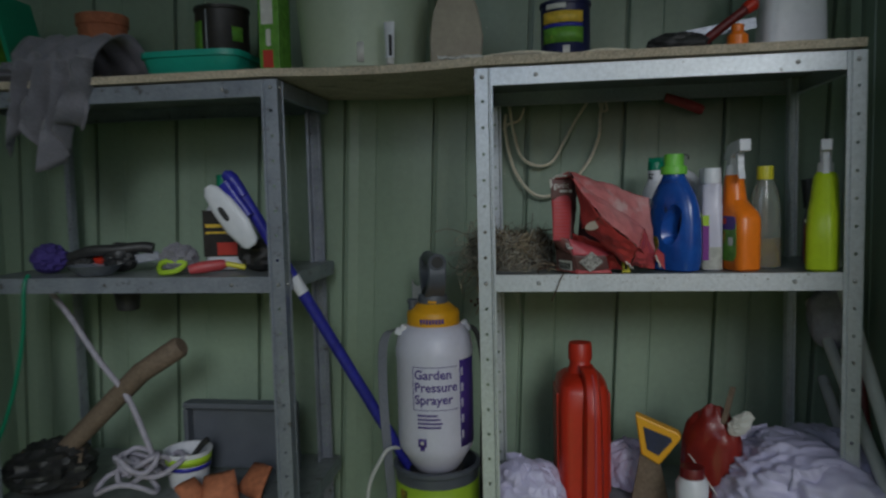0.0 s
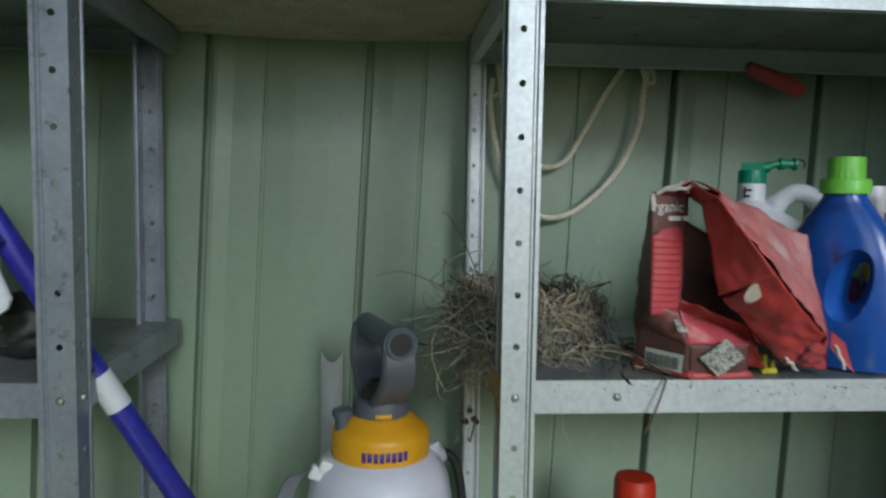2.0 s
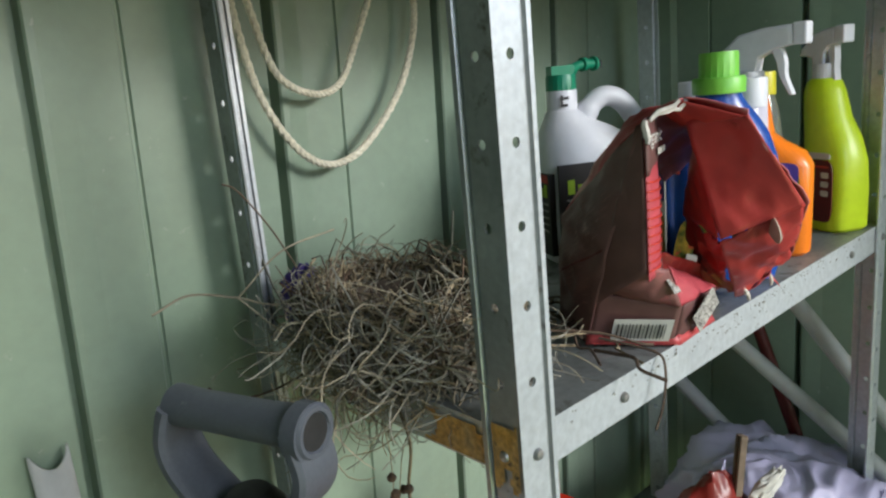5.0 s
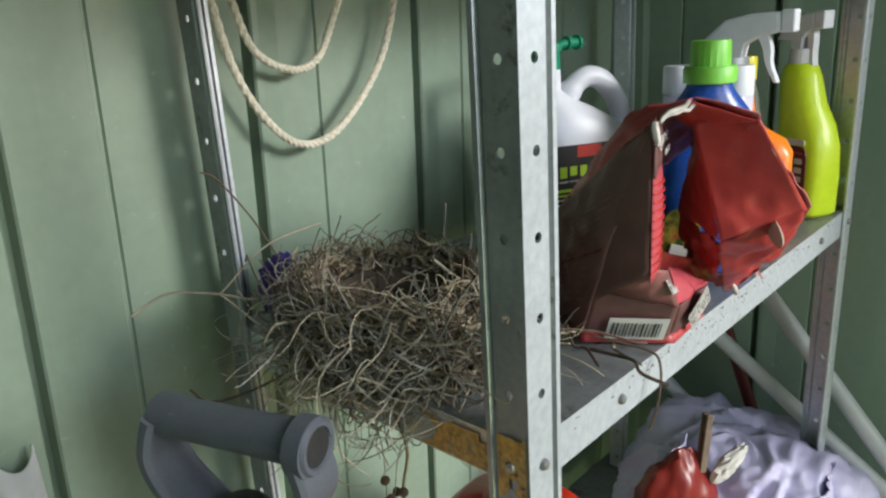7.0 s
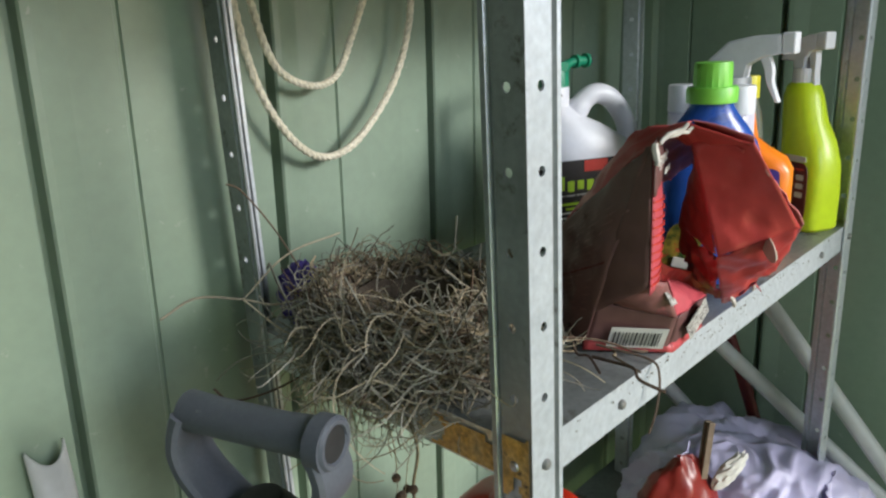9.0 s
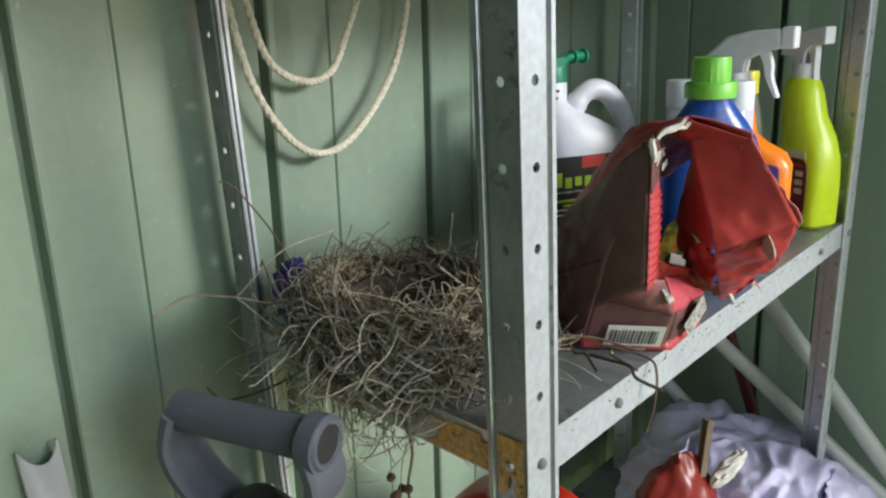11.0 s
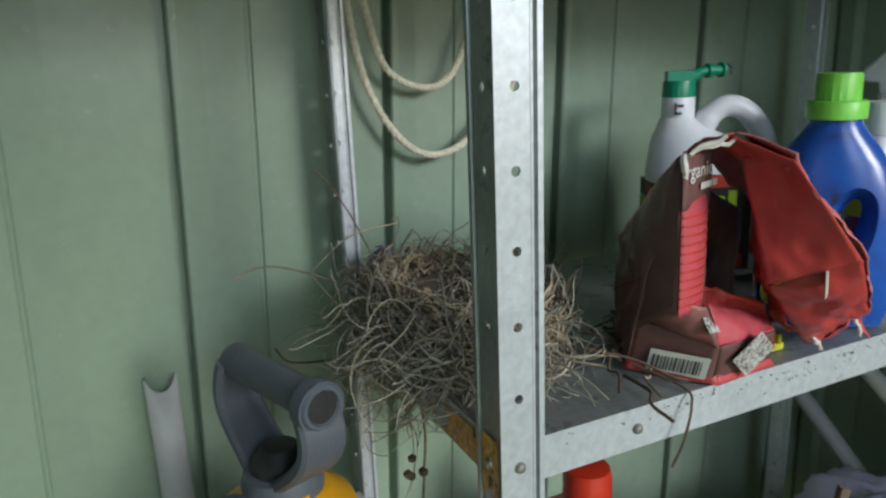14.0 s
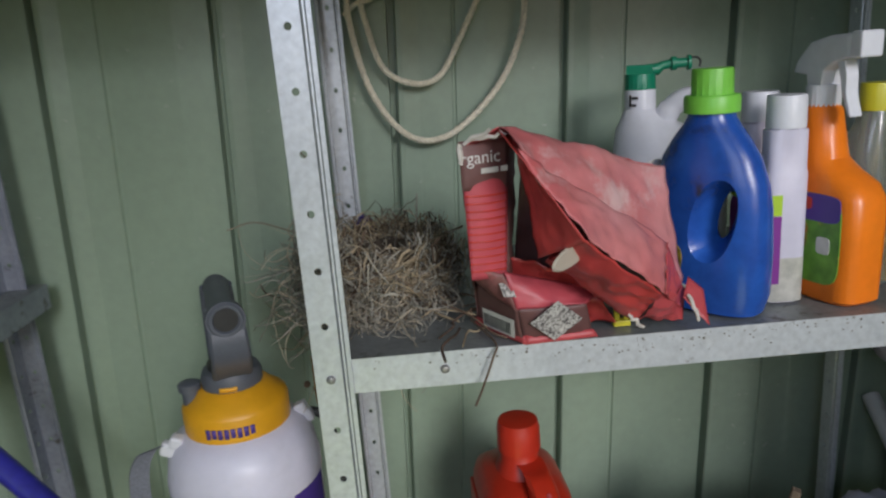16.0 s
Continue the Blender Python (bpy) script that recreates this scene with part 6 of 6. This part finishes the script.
for k in range(5):
    part("slat", moved(box(-0.005, 0.005, -0.10, 0.02, 0.0, 0.20), pose(-0.05 + 0.030 * k, 0.0, 0.003, 0, -14, 0)), GREEN_PRINT if k % 2 else GREEN_HEAD, t, smooth=False, bevel=0.001)
t = thing("clay_pot", (-0.905, 0.20, TOPZ), "brown clay pot behind the rag", "pot")
part("pot", lathe([(0.035, 0), (0.05, 0.09), (0.054, 0.15), (0.058, 0.152), (0.058, 0.175), (0.05, 0.175), (0.044, 0.1), (0.005, 0.02)], 28), TERRACOTTA, t)
t = thing("teal_tray", (-0.605, 0.085, TOPZ), "teal plastic tray with a rolled rim", "tray", rz=1)
part("tray", profile_body([(0.0, 0.190, 0.130, 0, 0, 5), (0.004, 0.198, 0.138, 0, 0, 5), (0.034, 0.212, 0.150, 0, 0, 5), (0.035, 0.222, 0.160, 0, 0, 5), (0.047, 0.222, 0.160, 0, 0, 5), (0.048, 0.214, 0.152, 0, 0, 5), (0.030, 0.200, 0.140, 0, 0, 5)]), TEAL, t)


def tin(place, r, h, label, paints, rz=0.0):
    t = thing("paint_tin", place, label, "paint tin", rz=rz, group="paint tins")
    part("tin", lathe([(r - 0.002, 0), (r, 0.001), (r, 0.004), (r - 0.0015, 0.006), (r - 0.0015, h - 0.008), (r + 0.001, h - 0.006), (r + 0.001, h), (r - 0.004, h), (r - 0.005, h - 0.004), (0.01, h - 0.004)], 44), paints[0], t)
    for a0, a1, z0, z1, m_ in paints[1:]:
        part("label", wrapped_patch(r - 0.0014, a0, a1, z0, z1, 18, 0.0008), m_, t, thick=0.0006)
    return t


tin((-0.572, 0.120, TOPZ + 0.031), 0.058, 0.120, "dark paint tin with green label in the teal tray", (INK, (-80, -22, 0.006, 0.088, GREEN_PRINT), (44, 70, 0.045, 0.075, GREEN_PRINT), (-6, 26, 0.006, 0.028, PAPER), (-12, -9, 0.0, 0.11, GALV)))
tin((0.160, 0.095, TOPZ), 0.050, 0.112, "navy paint tin with orange and green label", (NAVY, (-62, 42, 0.068, 0.090, YELLOW_PRINT), (-62, 42, 0.060, 0.067, BLUE_POLE), (-62, 42, 0.030, 0.0595, GREEN_PRINT), (-8, 8, 0.004, 0.024, PAPER), (-50, 0, 0.095, 0.105, PAPER)))
t = thing("green_box", (-0.441, 0.085, TOPZ), "slim green and white cardboard box", "box", rz=-3)
part("box", box(-0.022, 0.022, -0.03, 0.03, 0, 0.165), GREEN_PRINT, t, smooth=False, bevel=0.001)
part("print", box(-0.016, 0.010, -0.0306, -0.028, 0.100, 0.150), PAPER, t, smooth=False)
part("print", box(-0.014, 0.008, -0.0306, -0.028, 0.012, 0.048), RED_PRINT, t, smooth=False)
part("print", box(-0.006, 0.004, -0.0306, -0.028, 0.056, 0.090), PAPER, t, smooth=False)
t = thing("plastic_bucket", (-0.270, 0.165, TOPZ), "large pale green plastic bucket", "bucket")
part("bucket", lathe([(0.124, 0), (0.130, 0.004), (0.145, 0.20), (0.158, 0.30), (0.164, 0.302), (0.164, 0.318), (0.156, 0.318), (0.140, 0.20), (0.124, 0.012), (0.01, 0.010)], 56), PALE_GREEN, t)
part("base_label", moved(wrapped_patch(0.1325, 8, 14, 0.010, 0.050), pose(0, 0, 0)), PAPER, t, thick=0.0008)
t = thing("sealant_tube", (-0.182, 0.022, TOPZ), "slim white sealant tube standing on its cap", "tube", rz=-10)
part("tube", loft([oval(0.018, 0.018, 0.012, 0, 0, 2, 18), oval(0.019, 0.017, 0.035, 0, 0, 2, 18), oval(0.022, 0.008, 0.072, 0, 0, 2, 18), oval(0.023, 0.002, 0.082, 0, 0, 2, 18)]), WHITE, t)
part("cap", lathe([(0.0075, 0), (0.0085, 0.012)], 16), PAPER, t)
part("print", box(0.002, 0.007, -0.0095, -0.006, 0.015, 0.055), INK, t, smooth=False)
t = thing("wooden_scraper", (-0.055, 0.050, TOPZ), "beige rounded board propped against the bucket", "board")
part("board", moved(loft([[(x, y, z) for x, z in ((-0.050, 0), (0.050, 0), (0.054, 0.05), (0.044, 0.105), (0.034, 0.135), (-0.034, 0.135), (-0.046, 0.10), (-0.053, 0.05))] for y in (-0.006, 0.006)]), pose(0, 0, 0.002, -8, 0, 0)), BEIGE, t, smooth=False, bevel=0.004)
t = thing("paper_scraps", (-0.045, 0.018, TOPZ), "torn scraps of white paper and peel", "paper")
for k in range(5):
    part("scrap", moved(sheet((-0.012, -0.005, 0.001), (0.012, -0.004, 0.002), (0.010, 0.006, 0.004), (-0.011, 0.006, 0.008), 6, 4, 0.003, 60, 0.004, k), pose(-0.03 + 0.016 * k, random.uniform(-0.006, 0.008), 0.002, 0, 0, random.uniform(-30, 30))), PAPER, t, thick=0.0008)
t = thing("twine", (0.06, 0.03, TOPZ), "lengths of brown twine lying on the board", "twine")
part("strand", tube(curve([(-0.06, 0.0, 0.005), (-0.02, -0.006, 0.008), (0.03, 0.004, 0.012), (0.07, 0.0, 0.006), (0.10, 0.01, 0.004)], 7), 0.0035, 7), ROPE, t)
part("strand", tube(curve([(-0.05, 0.012, 0.004), (0.0, 0.006, 0.004), (0.05, -0.012, 0.004), (0.0, -0.018, 0.004), (-0.04, -0.012, 0.004)], 7), 0.003, 7), BEIGE, t)
part("strand", tube(curve([(0.13, 0.0, 0.004), (0.17, -0.008, 0.007), (0.22, 0.0, 0.004)], 7), 0.003, 7), ROPE, t)
t = thing("red_lopper", (0.43, 0.080, TOPZ), "hand saw with a red handle tip, lying on the board", "saw", rz=0)
part("handle", tube([(-0.025, 0, 0.010), (0.03, -0.002, 0.052), (0.066, -0.004, 0.078)], [0.010, 0.009, 0.0095], 12), MAROON_PRINT, t)
part("handle_tip", tube([(0.066, -0.004, 0.078), (0.082, -0.004, 0.089), (0.086, -0.004, 0.092)], [0.0115, 0.013, 0.008], 12), RED_CAN, t)
part("grip", moved(crumpled(0.052, 0.022, 0.020, 0.15, 4.4), pose(-0.055, 0, 0)), DARK, t)
part("blade", moved(box(-0.02, 0.13, -0.001, 0.001, 0, 0.020), pose(-0.04, 0.004, 0.026, 0, -8, 0)), GALV_DULL, t, smooth=False)
t = thing("orange_pot", (0.478, 0.060, TOPZ), "small orange pot with a narrow neck", "pot")
part("pot", lathe([(0.017, 0), (0.019, 0.002), (0.019, 0.026), (0.011, 0.034), (0.011, 0.046), (0.008, 0.048)], 24), ORANGE, t)
t = thing("flat_jug", (0.588, 0.110, TOPZ), "grey-white flat plastic jug", "jug", rz=3)
part("body", profile_body([(0, 0.110, 0.07, 0, 0, 4), (0.005, 0.122, 0.080, 0, 0, 4), (0.06, 0.118, 0.080, 0, 0, 4), (0.14, 0.108, 0.074, 0.004, 0, 3.6), (0.19, 0.096, 0.066, 0.006, 0, 3), (0.21, 0.05, 0.05, 0.006, 0, 2)]), WHITE, t)
part("cap", moved(ribbed(0.022, 0.208, 0.235, 20), pose(0.006, 0, 0)), PALE_GREEN, t)
